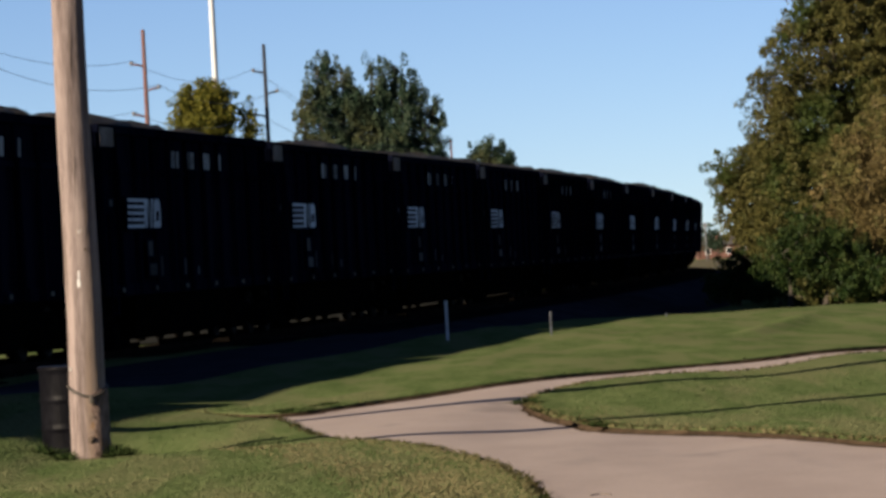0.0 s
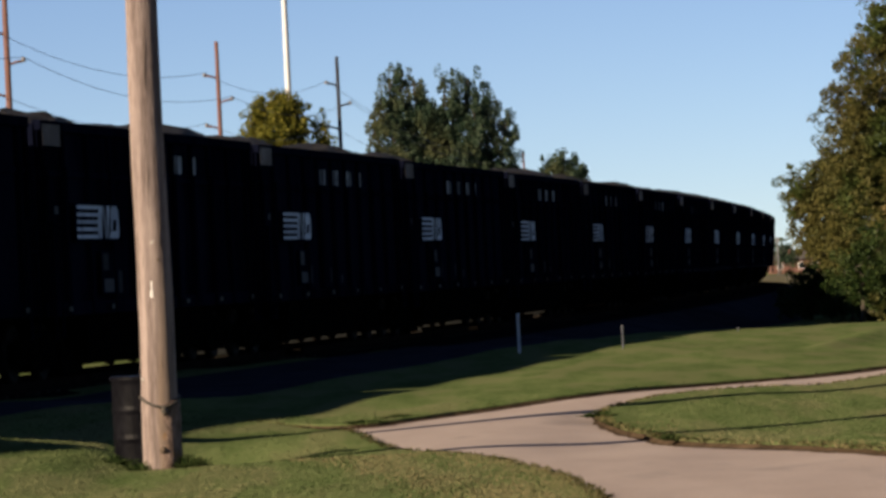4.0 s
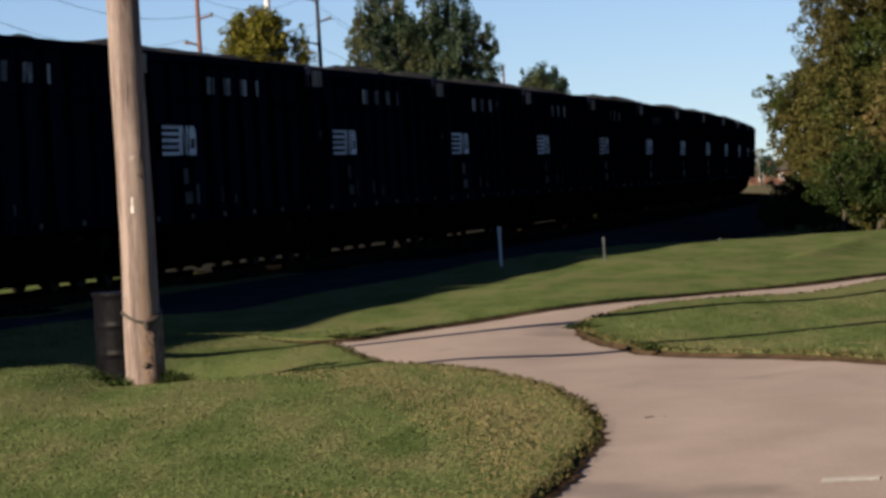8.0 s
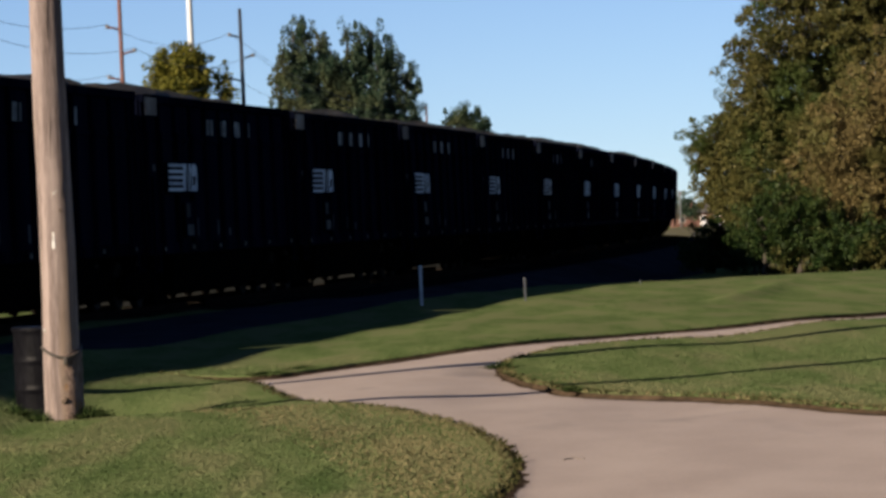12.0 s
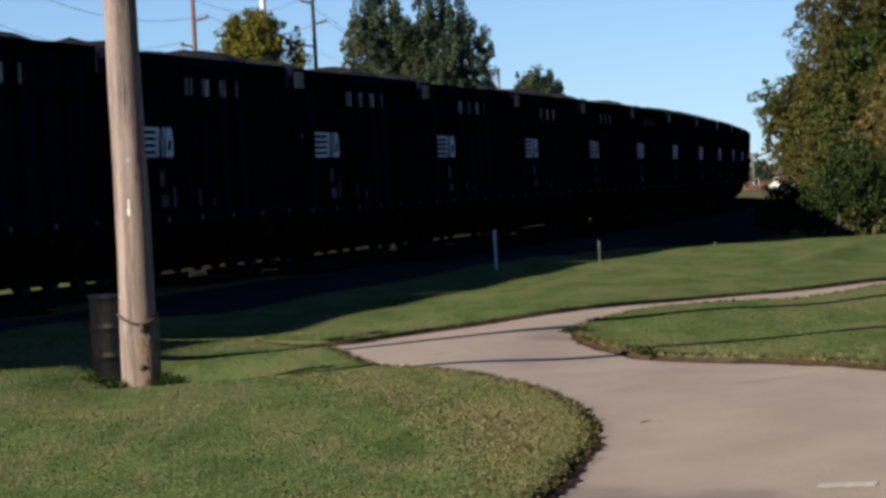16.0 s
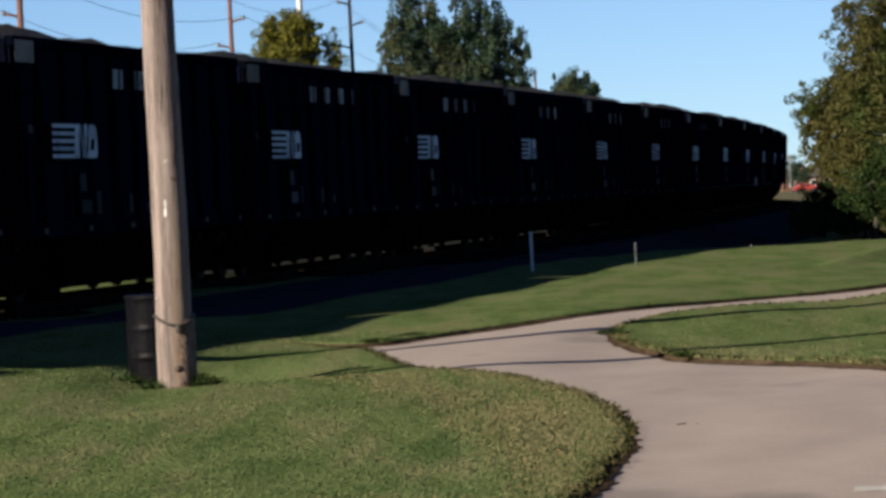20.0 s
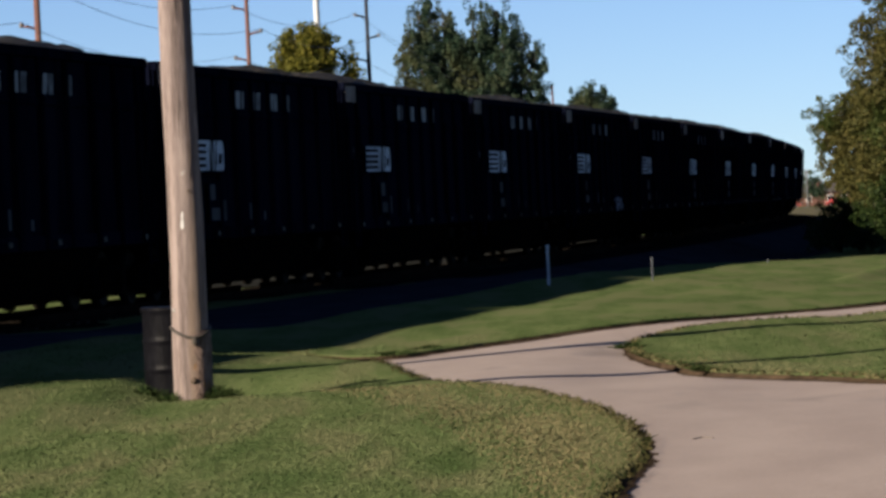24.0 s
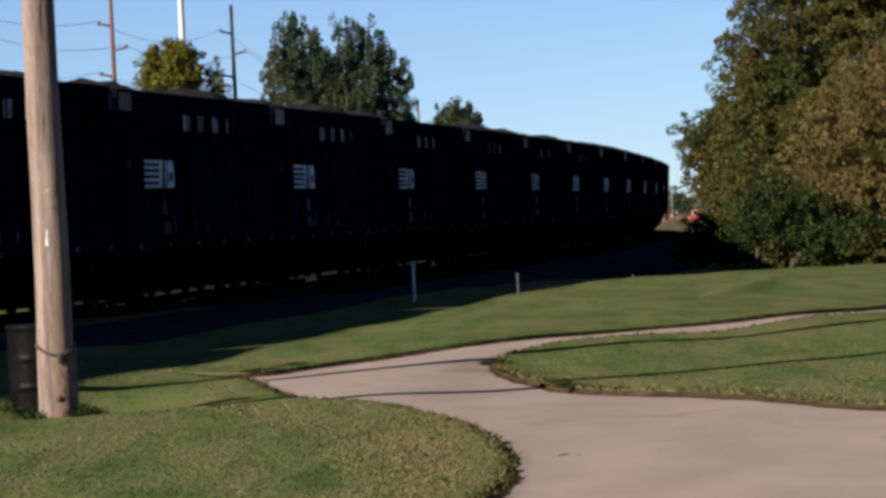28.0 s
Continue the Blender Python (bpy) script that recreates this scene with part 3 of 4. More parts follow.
    wheel = lathe("wheel", ((0.20, -0.07), (0.455, -0.07), (0.465, -0.02), (0.452, 0.065), (0.38, 0.07), (0.34, 0.03), (0.18, 0.03), (0.15, 0.09)), 24, M["wheel_steel"], axis="y")
    axle = lathe("axle", ((0.08, -1.15), (0.08, 1.15)), 10, M["wheel_steel"], axis="y")
    cap = lathe("bearing_cap", ((0.11, -0.10), (0.13, -0.04), (0.13, 0.10)), 12, u, axis="y")
    bolster = box_mesh("bolster", -0.22, 0.22, -1.1, 1.1, 0.45, 0.74, u, 0.03)
    spring = lathe("spring", ((0.14, 0.26), (0.17, 0.30), (0.14, 0.34), (0.17, 0.38), (0.14, 0.42), (0.17, 0.46)), 10, u)
    brake_beam = box_mesh("brake_beam", -0.06, 0.06, -0.95, 0.95, 0.15, 0.40, u, 0.02)
    air_pipe = box_mesh("air_pipe", -0.10, 0.10, -0.95, -0.80, 0.30, 0.95, u, 0.02)
    for x in (-6.25, 6.25):
        t = put("bogie", bolster, root, pose(x, 0, 0))
        for y in (-1.0, 1.0):
            put("side_frame", side_frame, t, pose(0, y, 0))
            put("spring", spring, t, pose(0, y, 0))
        for dx in (-0.38, 0.38):
            put("brake_beam", brake_beam, t, pose(dx, 0, 0))
        put("air_pipe", air_pipe, t, pose(1.55 if x < 0 else -1.55, 0, 0))
        for dx in (-0.89, 0.89):
            put("axle", axle, t, pose(dx, 0, 0.457))
            for y in (-0.76, 0.76):
                put("wheel", wheel, t, pose(dx, y, 0.457, 0, 0, 0 if y > 0 else 180))
            for y in (-1.06, 1.06):
                put("bearing_cap", cap, t, pose(dx, y, 0.457))
    # contrasting panel at the swivel-coupler end
    mark_y, plate_y = face - 0.132, face - 0.129
    put("end_panel", box_mesh("end_panel", -7.70, -6.64, face - 0.1045, face - 0.1035, top - 0.39, top - 0.06, M["end_panel"]), root, None, "faded beige painted end panel")
    # the emblem: stripes running into a lettered block, drawn as plain shapes
    z1, z0, x0 = 2.72, 2.20, -5.95
    wide, h = 2.76, z1 - z0
    put("marking_plate", box_mesh("marking_plate", x0 - 0.06, x0 + 2.9, plate_y, face - 0.12, z0 - 0.05, z1 + 0.05, b), root)
    put("marking_plate", box_mesh("marking_plate", x0 + 1.5, x0 + 2.35, plate_y, face - 0.12, 1.31, 2.01, b), root)

    def stroke(name, corners, parent, paint):
        """A flat painted shape, corners as shares of the emblem's width and height."""
        return put(name, flat_mesh(name, [(x0 + u_ * wide, mark_y, z0 + v_ * h) for u_, v_ in corners], [tuple(range(len(corners)))], paint), parent)

    emblem = stroke("emblem", ((0.47, 0.0), (0.585, 0.0), (0.60, 0.52), (0.635, 1.0), (0.52, 1.0)), root, M["marking"])
    tagged(emblem, label="white painted striped emblem")
    for k in range(5):
        v0, v1, lean = 2 * k / 9, (2 * k + 1) / 9, 0.012 * k
        stroke("stripe", ((lean * 0.4, v0), (0.48 + lean, v0), (0.485 + lean, v1), (lean * 0.4, v1)), emblem, M["marking"])
    stroke("emblem_stroke", ((0.60, 0.96), (0.665, 0.0), (0.735, 0.0), (0.66, 0.98)), emblem, M["marking"])
    stroke("emblem_stroke", ((0.69, 0.0), (0.745, 0.0), (0.785, 1.0), (0.72, 1.0), (0.70, 0.5)), emblem, M["marking"])
    stroke("emblem_stroke", ((0.80, 0.62), (0.85, 0.55), (1.0, 0.60), (0.99, 0.86), (0.95, 1.0), (0.84, 1.0), (0.805, 0.86)), emblem, M["marking"])
    stroke("emblem_stroke", ((0.765, 0.0), (0.97, 0.0), (1.0, 0.10), (1.0, 0.24), (0.80, 0.22), (0.775, 0.14)), emblem, M["marking"])
    stroke("emblem_stroke", ((0.93, 0.24), (1.0, 0.24), (1.0, 0.60), (0.95, 0.58)), emblem, M["marking"])
    stroke("emblem_stroke", ((0.79, 0.24), (0.84, 0.24), (0.86, 0.54), (0.81, 0.60)), emblem, M["marking"])
    # unreadable lettering as bars: three large letters, one to a bay, painted on the recessed sheet, and the data block below the emblem
    ly0, ly1 = face - 0.036, face - 0.031
    for dx, w, lean in ((4.38, 0.34, 0.05), (4.86, 0.17, 0.03), (5.84, 0.15, 0.02), (6.10, 0.32, 0.06), (7.34, 0.22, 0.10), (7.66, 0.28, 0.03), (8.88, 0.17, 0.02)):
        bar = box_mesh("letter_bar", x0 + dx, x0 + dx + w, ly0, ly1, top - 0.69, top - 0.38, M["lettering"])
        for v in bar.vertices:
            v.co.x += lean * (1 if v.co.z > top - 0.5 else 0)
        put("letter_bar", bar, root)
    for dx, w, za, zb in ((1.58, 0.38, 1.69, 1.96), (1.63, 0.62, 1.34, 1.55)):
        put("data_bar", box_mesh("data_bar", x0 + dx, x0 + dx + w, mark_y, plate_y, za, zb, M["faded_marking"]), root)
    for dx, w, za, zb in ((2.95, 0.28, 1.32, 1.68), (5.15, 0.14, 1.32, 1.62), (6.35, 0.16, 1.30, 1.46), (-0.95, 0.22, 2.58, 2.70)):
        put("data_bar", box_mesh("data_bar", x0 + dx, x0 + dx + w, ly0, ly1, za, zb, M["faded_marking"]), root)
    for k in range(6):
        x = -6.72 + k * 2.72
        put("reflector", box_mesh("reflector", x, x + 0.22, face - 0.155, face - 0.142, 1.07, 1.15, M["reflector"]), root, None, "small yellow reflective strip")
    # ladder and grab irons at both ends of the near face
    rung = box_mesh("rung", -0.22, 0.22, -0.02, 0.02, -0.014, 0.014, b)
    for x in (-BODY + 0.36, BODY - 0.36):
        for k in range(5):
            put("rung", rung, root, pose(x, face - 0.16, 0.72 + k * 0.42))
        for dx in (-0.22, 0.22):
            put("ladder_rail", box_mesh("ladder_rail", x + dx - 0.018, x + dx + 0.018, face - 0.18, face - 0.14, 0.66, 2.46, b), root)
    return root


def coal_load(seed):
    rng = random.Random(seed)
    xs, ys = np.linspace(-BODY + 0.08, BODY - 0.08, 46), np.linspace(-1.42, 1.42, 11)
    xx, yy = np.meshgrid(xs, ys)
    z = np.zeros(xx.shape)
    heaps = [(-4.6 + rng.uniform(-0.8, 0.8), rng.uniform(0.14, 0.36), rng.uniform(1.8, 2.8)), (0.0 + rng.uniform(-1, 1), rng.uniform(0.10, 0.32), rng.uniform(1.6, 3.0)),
             (4.4 + rng.uniform(-0.8, 0.8), rng.uniform(0.12, 0.34), rng.uniform(1.8, 2.8))]
    for cx, h, w in heaps:
        z = np.maximum(z, h * np.exp(-((xx - cx) / w) ** 2))
    z = z * (1 - (yy / 1.5) ** 2 * 0.75) + 0.03 - 0.22 * (np.abs(yy) / 1.42) ** 4 - 0.25 * (np.abs(xx) / BODY) ** 10
    for i in range(z.shape[0]):
        for j in range(z.shape[1]):
            z[i, j] += 0.09 * noise.noise(Vector((xx[i, j] * 2.3 + seed * 7.1, yy[i, j] * 2.3, seed))) + 0.04 * noise.noise(Vector((xx[i, j] * 6 + seed, yy[i, j] * 6, seed)))
    return grid_mesh("coal_load", xs, ys, z + RAIL_TO_TOP - 0.02, M["coal"], False)


SPEED, CAR_FIRST, CAR_LAST = 18.34, -27, 26
cars = []
loads = [coal_load(k) for k in range(7)]
first_car = coal_car()
for k in range(CAR_FIRST, CAR_LAST + 1):
    car = first_car if k == CAR_FIRST else copy_thing(first_car, Matrix.Identity(4))
    cars.append((k, car))
for k, car in cars:
    put("coal_load", loads[(k * 5) % 7], car, pose(0, 0, 0, 0, 0, 180 * ((k // 7) % 2)), "heaped black coal")


# spray paint low on one wagon's side: a blue-white tag as plain strokes
tag_car = dict(cars)[8]
gx0, gz0, gy = -5.95 + 8.1, 1.04, -HALF_CAR + 0.06 - 0.138
put("patch_plate", box_mesh("patch_plate", gx0 + 0.05, gx0 + 2.6, gy + 0.003, gy + 0.012, 1.02, 1.56, M["car_black"]), tag_car)
tag = put("graffiti_tag", box_mesh("graffiti_tag", gx0 + 0.75, gx0 + 0.95, gy, gy + 0.003, gz0, gz0 + 0.42, M["graffiti"]), tag_car, None, "pale blue spray-painted patch in blurred strokes")
for xa, xb, za, zb in ((0.95, 1.45, 0.30, 0.40), (0.95, 1.62, 0.13, 0.22), (1.40, 1.62, 0.22, 0.33), (1.10, 1.35, 0.0, 0.10), (1.70, 2.12, 0.28, 0.37), (1.76, 1.92, 0.0, 0.30), (1.92, 2.14, 0.06, 0.15), (2.02, 2.16, 0.15, 0.24), (2.30, 2.40, 0.05, 0.22), (0.12, 0.30, 0.30, 0.38)):
    put("stroke", box_mesh("stroke", gx0 + xa, gx0 + xb, gy, gy + 0.003, gz0 + za, gz0 + zb, M["graffiti"]), tag)


# the train's gait: small gains and losses of way against an even speed
GAIT_T = (0, 3, 6, 9, 11, 13, 16, 18, 20, 21, 24, 26, 28)
GAIT_S = (0.15, 0.10, -0.24, -0.22, -0.40, -0.70, -0.66, -0.66, -0.08, 0.14, 0.22, 0.36, 0.12)


def car_pose(k, t):
    s = 5.95 + CAR_PITCH * k - SPEED * (t - 20) + float(np.interp(t, GAIT_T, GAIT_S))
    xa, ya, za, _ = track_at(s - 6)
    xb, yb, zb, _ = track_at(s + 6)
    return pose(float(xa + xb) / 2, float(ya + yb) / 2, float(za + zb) / 2, math.degrees(float(cant(s))), 0, math.degrees(math.atan2(yb - ya, xb - xa)))


# ---- utility pole, drum and posts in the lawn ----
def bent_pole(name, height, r0, r1, material, seed=0):
    rng = random.Random(seed)
    rings, n = [], 28
    pts = [(0.006 * math.sin(k * 0.7 + seed), 0.006 * math.cos(k * 0.5), -0.25 + (height + 0.25) * (k / n) ** 1.3) for k in range(n + 1)]
    rad = [(r0 + (r1 - r0) * (k / n) ** 1.1) * (1 + rng.uniform(-0.012, 0.012)) + (0.02 if k == 0 else 0) for k in range(n + 1)]
    return tube_mesh(name, pts, rad, 40, material)


def utility_pole(x, y, label, r0=0.157):
    z = float(ground_height(np.array(x), np.array(y)))
    root = thing("utility_pole", pose(x, y, z), label, "utility pole")
    put("shaft", bent_pole("shaft", 10.0, r0, r0 * 0.63, M["pole_wood"], 3), root)
    return root


near_pole = utility_pole(-2.24, 34.55, "weathered grey-brown wooden utility pole standing in the lawn")
ring = [(0.162 * math.cos(a), 0.162 * math.sin(a), 0.60 - 0.085 * max(0.0, math.cos(a + 1.35)) ** 1.5) for a in np.linspace(0, 2 * math.pi, 33)]
put("cable_loop", tube_mesh("cable_loop", ring, 0.013, 6, M["cable"]), near_pole, None, "dark cable looped round the pole")
sleeve = [(0.163 - 0.002 * (k % 3), -0.02 + 0.046 * k) for k in range(13)] + [(0.155, 0.575)]
put("base_wrap", lathe("base_wrap", sleeve, 40, M["pole_base"]), near_pole, pose(0.006, 0.012, 0), "rough orange-mottled weathered wood at the pole's foot")
put("cable_knot", box_mesh("cable_knot", 0.02, 0.06, -0.185, -0.145, 0.455, 0.525, M["cable"], 0.012), near_pole)
tag_plate = put("tag", box_mesh("tag", -0.028, -0.004, -0.156, -0.148, 1.41, 1.475, M["tag_white"], 0.002), near_pole, None, "small torn white tag nailed to the pole")
put("tag_scrap", box_mesh("tag_scrap", -0.020, -0.008, -0.155, -0.147, 1.475, 1.545, M["tag_white"], 0.002), tag_plate)
put("scuff", box_mesh("scuff", -0.005, 0.012, -0.1475, -0.140, 1.85, 1.875, M["white_paint"], 0.002), near_pole)
put("scuff", box_mesh("scuff", 0.012, 0.032, -0.146, -0.138, 1.872, 1.882, M["white_paint"], 0.002), near_pole)
put("staple", box_mesh("staple", -0.135, -0.115, -0.105, -0.085, 0.73, 0.76, M["white_paint"], 0.002), near_pole)
for kx, kz, r in ((0.02, 0.16, 0.03), (0.05, 1.72, 0.012)):
    put("knot", lathe("knot", ((r, -0.166), (r * 0.8, -0.12)), 12, M["pole_dark"], axis="y"), near_pole, pose(kx, 0.012 + (0.03 if abs(kx) > 0.1 else 0), kz))
rc = random.Random(8)
for k in range(16):
    a, z, ln = math.radians(rc.uniform(200, 345)), rc.uniform(0.1, 4.6), rc.uniform(0.15, 0.7)
    r = 0.157 - 0.0066 * z + 0.0012
    put("crack", tube_mesh("crack", [((r - 0.004 * (q % 2)) * math.cos(a + 0.02 * q), (r - 0.004 * (q % 2)) * math.sin(a + 0.02 * q), z + ln * q / 3) for q in range(4)], [0.0006, 0.0026, 0.0022, 0.0006], 5, M["pole_dark"]), near_pole)
utility_pole(-9.1, 34.7, "second wooden utility pole beside the lawn, casting a long shadow", 0.23)

drum = thing("steel_drum", pose(-2.44, 35.35, float(ground_height(np.array(-2.4), np.array(35.3)))), "black dented steel drum used as a litter bin beside the pole", "drum")
put("shell", lathe("shell", ((0.245, 0.0), (0.262, 0.012), (0.255, 0.03), (0.255, 0.06), (0.255, 0.21), (0.255, 0.24), (0.266, 0.255), (0.255, 0.27), (0.254, 0.30), (0.255, 0.45), (0.255, 0.48), (0.266, 0.495), (0.255, 0.51), (0.255, 0.54), (0.253, 0.70), (0.255, 0.735), (0.266, 0.748),
                             (0.268, 0.765), (0.245, 0.765), (0.24, 0.60), (0.0, 0.58)), 40, M["drum"]), drum)
put("rim", lathe("rim", ((0.262, 0.755), (0.272, 0.765), (0.262, 0.777), (0.240, 0.772)), 40, M["drum"]), drum)
put("spot", box_mesh("spot", 0.02, 0.045, -0.262, -0.252, 0.50, 0.54, M["galvanised"], 0.004), drum)


def marker_post(x, y, h, w, label, metal="galvanised"):
    z = float(ground_height(np.array(x), np.array(y)))
    root = thing("marker_post", pose(x, y, z, 0, 0, 20), label, "post", "marker posts by the track")
    put("shaft", box_mesh("shaft", -w, w, -w * 0.6, w * 0.6, -0.3, h, M[metal], 0.008), root)
    put("cap", box_mesh("cap", -w * 1.15, w * 1.15, -w * 0.8, w * 0.8, h - 0.03, h + 0.02, M[metal], 0.006), root)
    return root


marker_post(1.52, 72.3, 0.66, 0.024, "thin pale grey metal marker post beside the railway gravel", "post_pale")
marker_post(3.26, 71.2, 0.38, 0.016, "thin dull grey metal marker post at the lawn's edge", "post_grey")
marker_post(6.42, 87.5, 0.07, 0.012, "short dull grey metal stub post by the railway", "post_grey")

# worn earth along the path's edges
def dirt_edge(line, width, seed, side):
    verts, faces = [], []
    d = np.gradient(line, axis=0)
    d /= np.linalg.norm(d, axis=1)[:, None] + 1e-9
    for i, (x, y) in enumerate(line):
        w = width * (0.55 + 0.9 * abs(noise.noise(Vector((i * 0.21, seed, 0)))) + 0.5 * abs(noise.noise(Vector((i * 0.9, seed, 3)))))
        lip = 0.010 * noise.noise(Vector((i * 0.5, seed, 7)))
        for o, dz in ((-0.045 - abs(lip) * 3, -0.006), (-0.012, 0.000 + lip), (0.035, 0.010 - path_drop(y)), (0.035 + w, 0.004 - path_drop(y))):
            px_, py_ = x + side * d[i][1] * o, y - side * d[i][0] * o
            verts.append((px_, py_, float(ground_height(np.array(px_), np.array(py_))) + dz))
    for i in range(len(line) - 1):
        for j in range(3):
            faces.append((4 * i + j, 4 * i + j + 1, 4 * i + j + 5, 4 * i + j + 4))
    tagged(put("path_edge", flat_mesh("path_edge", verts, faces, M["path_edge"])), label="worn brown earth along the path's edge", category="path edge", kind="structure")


# the turf's own lip, laid over the cut of the ground
def turf_edge(line, seed, side):
    verts, faces = [], []
    d = np.gradient(line, axis=0)
    d /= np.linalg.norm(d, axis=1)[:, None] + 1e-9
    for i, (x, y) in enumerate(line):
        lip = 0.008 * noise.noise(Vector((i * 0.5, seed, 7)))
        for o, dz in ((-0.42, -0.012), (-0.30, 0.003), (-0.15, 0.004), (-0.055, 0.005), (-0.01 + 2 * lip, 0.005 + lip), (0.008 + 2 * lip, -0.010)):
            px_, py_ = x + side * d[i][1] * o, y - side * d[i][0] * o
            verts.append((px_, py_, float(ground_height(np.array(px_), np.array(py_))) + dz))
    for i in range(len(line) - 1):
        for j in range(5):
            faces.append((6 * i + j, 6 * i + j + 1, 6 * i + j + 7, 6 * i + j + 6))
    tagged(put("turf_edge", flat_mesh("turf_edge", verts, faces, M["lawn"], True)), label="rough cut edge of the turf along the path", category="turf edge", kind="structure")


turf_edge(LEFT_EDGE, 1, -1)
turf_edge(ISLAND, 2, 1)
turf_edge(FAR_EDGE, 3, 1)
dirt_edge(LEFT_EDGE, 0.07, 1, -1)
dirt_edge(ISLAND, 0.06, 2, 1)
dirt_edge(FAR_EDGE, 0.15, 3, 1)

# painted dash and cracks on the path
zp = float(ground_height(np.array(2.0), np.array(19.6))) - float(path_drop(20.3))
tagged(put("painted_mark", box_mesh("painted_mark", -0.14, 0.14, -0.125, 0.125, 0.004, 0.006, M["white_paint"]), None, pose(2.05, 20.08, zp, 0, 0, -8)),
       label="short worn white painted dash on the path", category="road marking")
for pts in ([(0.42, 17.05), (0.95, 16.95), (1.4, 16.9), (2.15, 16.7)], [(0.82, 19.05), (1.0, 19.15), (1.25, 19.15)], [(1.40, 26.2), (1.47, 26.3), (1.53, 26.2)]):
    line = [(x, y, float(ground_height(np.array(x), np.array(y))) - float(path_drop(y)) + 0.002) for x, y in spline(pts, 6)]
    tagged(put("path_crack", tube_mesh("path_crack", line, 0.006, 5, M["crack"])), label="dark crack across the concrete path", category="crack", kind="structure")


# ---- power line and mast behind the railway ----
def line_pole(x, y, height, material, label, arms, r=0.15):
    root = thing("power_pole", pose(x, y, float(ground_height(np.array(x), np.array(y)))), label, "power pole", "power line poles")
    put("shaft", tube_mesh("shaft", [(0, 0, -0.3), (0, 0, height * 0.5), (0, 0, height)], [r, r * 0.82, r * 0.62], 14, material), root)
    tips = []
    for side, z in arms:
        put("arm", tube_mesh("arm", [(0, 0, z - 0.10), (side * 0.3, 0, z), (side * 0.52, 0, z + 0.02)], 0.045, 8, material), root)
        put("insulator", lathe("insulator", ((0.05, -0.10), (0.09, -0.08), (0.06, -0.03), (0.09, 0.0), (0.05, 0.08)), 10, M["insulator"]), root, pose(side * 0.55, 0, z + 0.08))
        tips.append((x + side * 0.55, y, root.matrix_basis.translation.z + z + 0.16))
    return tips


ARMS = lambda h: ((-1, h - 1.45), (1, h - 2.48), (-1, h - 3.56))
tips1 = line_pole(-13.86, 142.0, 12.6, M["red_pole"], "reddish-brown wooden power pole with side arms", ARMS(12.6))
tips2 = line_pole(-8.38, 175.6, 12.4, M["red_pole"], "reddish-brown wooden power pole with three side arms", ARMS(12.4), 0.13)
tips3 = line_pole(-3.90, 202.6, 12.95, M["grey_pole"], "dark grey wooden power pole with side arms", ARMS(13.1), 0.13)
line_pole(6.40, 266.0, 9.8, M["red_pole"], "thin reddish power pole far off", (), 0.10)
tips4 = [(6.3, 266.0, 8.4), (6.5, 266.0, 8.1), (6.3, 266.0, 7.8)]
tips0 = [(-34.0, 20.0, 11.0), (-32.0, 20.0, 10.0), (-34.0, 20.0, 8.8)]


def wire(a, b, sag):
    pts = [tuple(Vector(a).lerp(Vector(b), t) - Vector((0, 0, sag * 4 * t * (1 - t)))) for t in np.linspace(0, 1, 25)]
    tagged(put("power_wire", tube_mesh("power_wire", pts, 0.011, 5, M["wire"])), label="thin dark power wire sagging between poles", category="wire", group="power wires")


for a, b, sag in ((tips0, tips1, 2.2), (tips1, tips2, 0.75), (tips2, tips3, 0.75), (tips3, tips4, 1.2)):
    for p, q_ in zip(a, b):
        wire(p, q_, sag)
mast = thing("lighting_mast", pose(-7.0, 225.0, -0.9), "tall tapered white steel mast rising above the trees", "mast")
put("shaft", tube_mesh("shaft", [(0, 0, 0), (0, 0, 10), (0, 0, 22), (0, 0, 34)], [0.22, 0.170, 0.142, 0.10], 20, M["white_steel"]), mast)
put("flange", lathe("flange", ((0.5, 0), (0.5, 0.06), (0.40, 0.06)), 20, M["galvanised"]), mast)
put("joint_collar", lathe("joint_collar", ((0.165, 10.9), (0.185, 10.95), (0.185, 11.1), (0.16, 11.15)), 20, M["white_steel"]), mast)


# ---- trees ----
def leaf_quads(rng, centres, radii, per, size, tall=0.8):
    """Loose leaves round clump centres: (n, 4, 3)."""
    k = len(centres)
    c = np.repeat(centres, per, 0)
    r = np.repeat(radii, per)[:, None]
    d = rng.normal(size=(k * per, 3))
    d /= np.linalg.norm(d, axis=1)[:, None] + 1e-9
    p = c + d * r * rng.uniform(0.25, 1.0, (k * per, 1)) ** 0.5 * np.array([1, 1, tall])
    a = rng.normal(size=(k * per, 3))
    a[:, 2] -= 0.5
    a /= np.linalg.norm(a, axis=1)[:, None]
    b = np.cross(a, rng.normal(size=(k * per, 3)))
    b /= np.linalg.norm(b, axis=1)[:, None] + 1e-9
    s = size * rng.uniform(0.6, 1.35, (k * per, 1))
    return np.stack([p - a * s * 0.5, p + b * s * 0.33, p + a * s * 0.6, p - b * s * 0.33], 1)


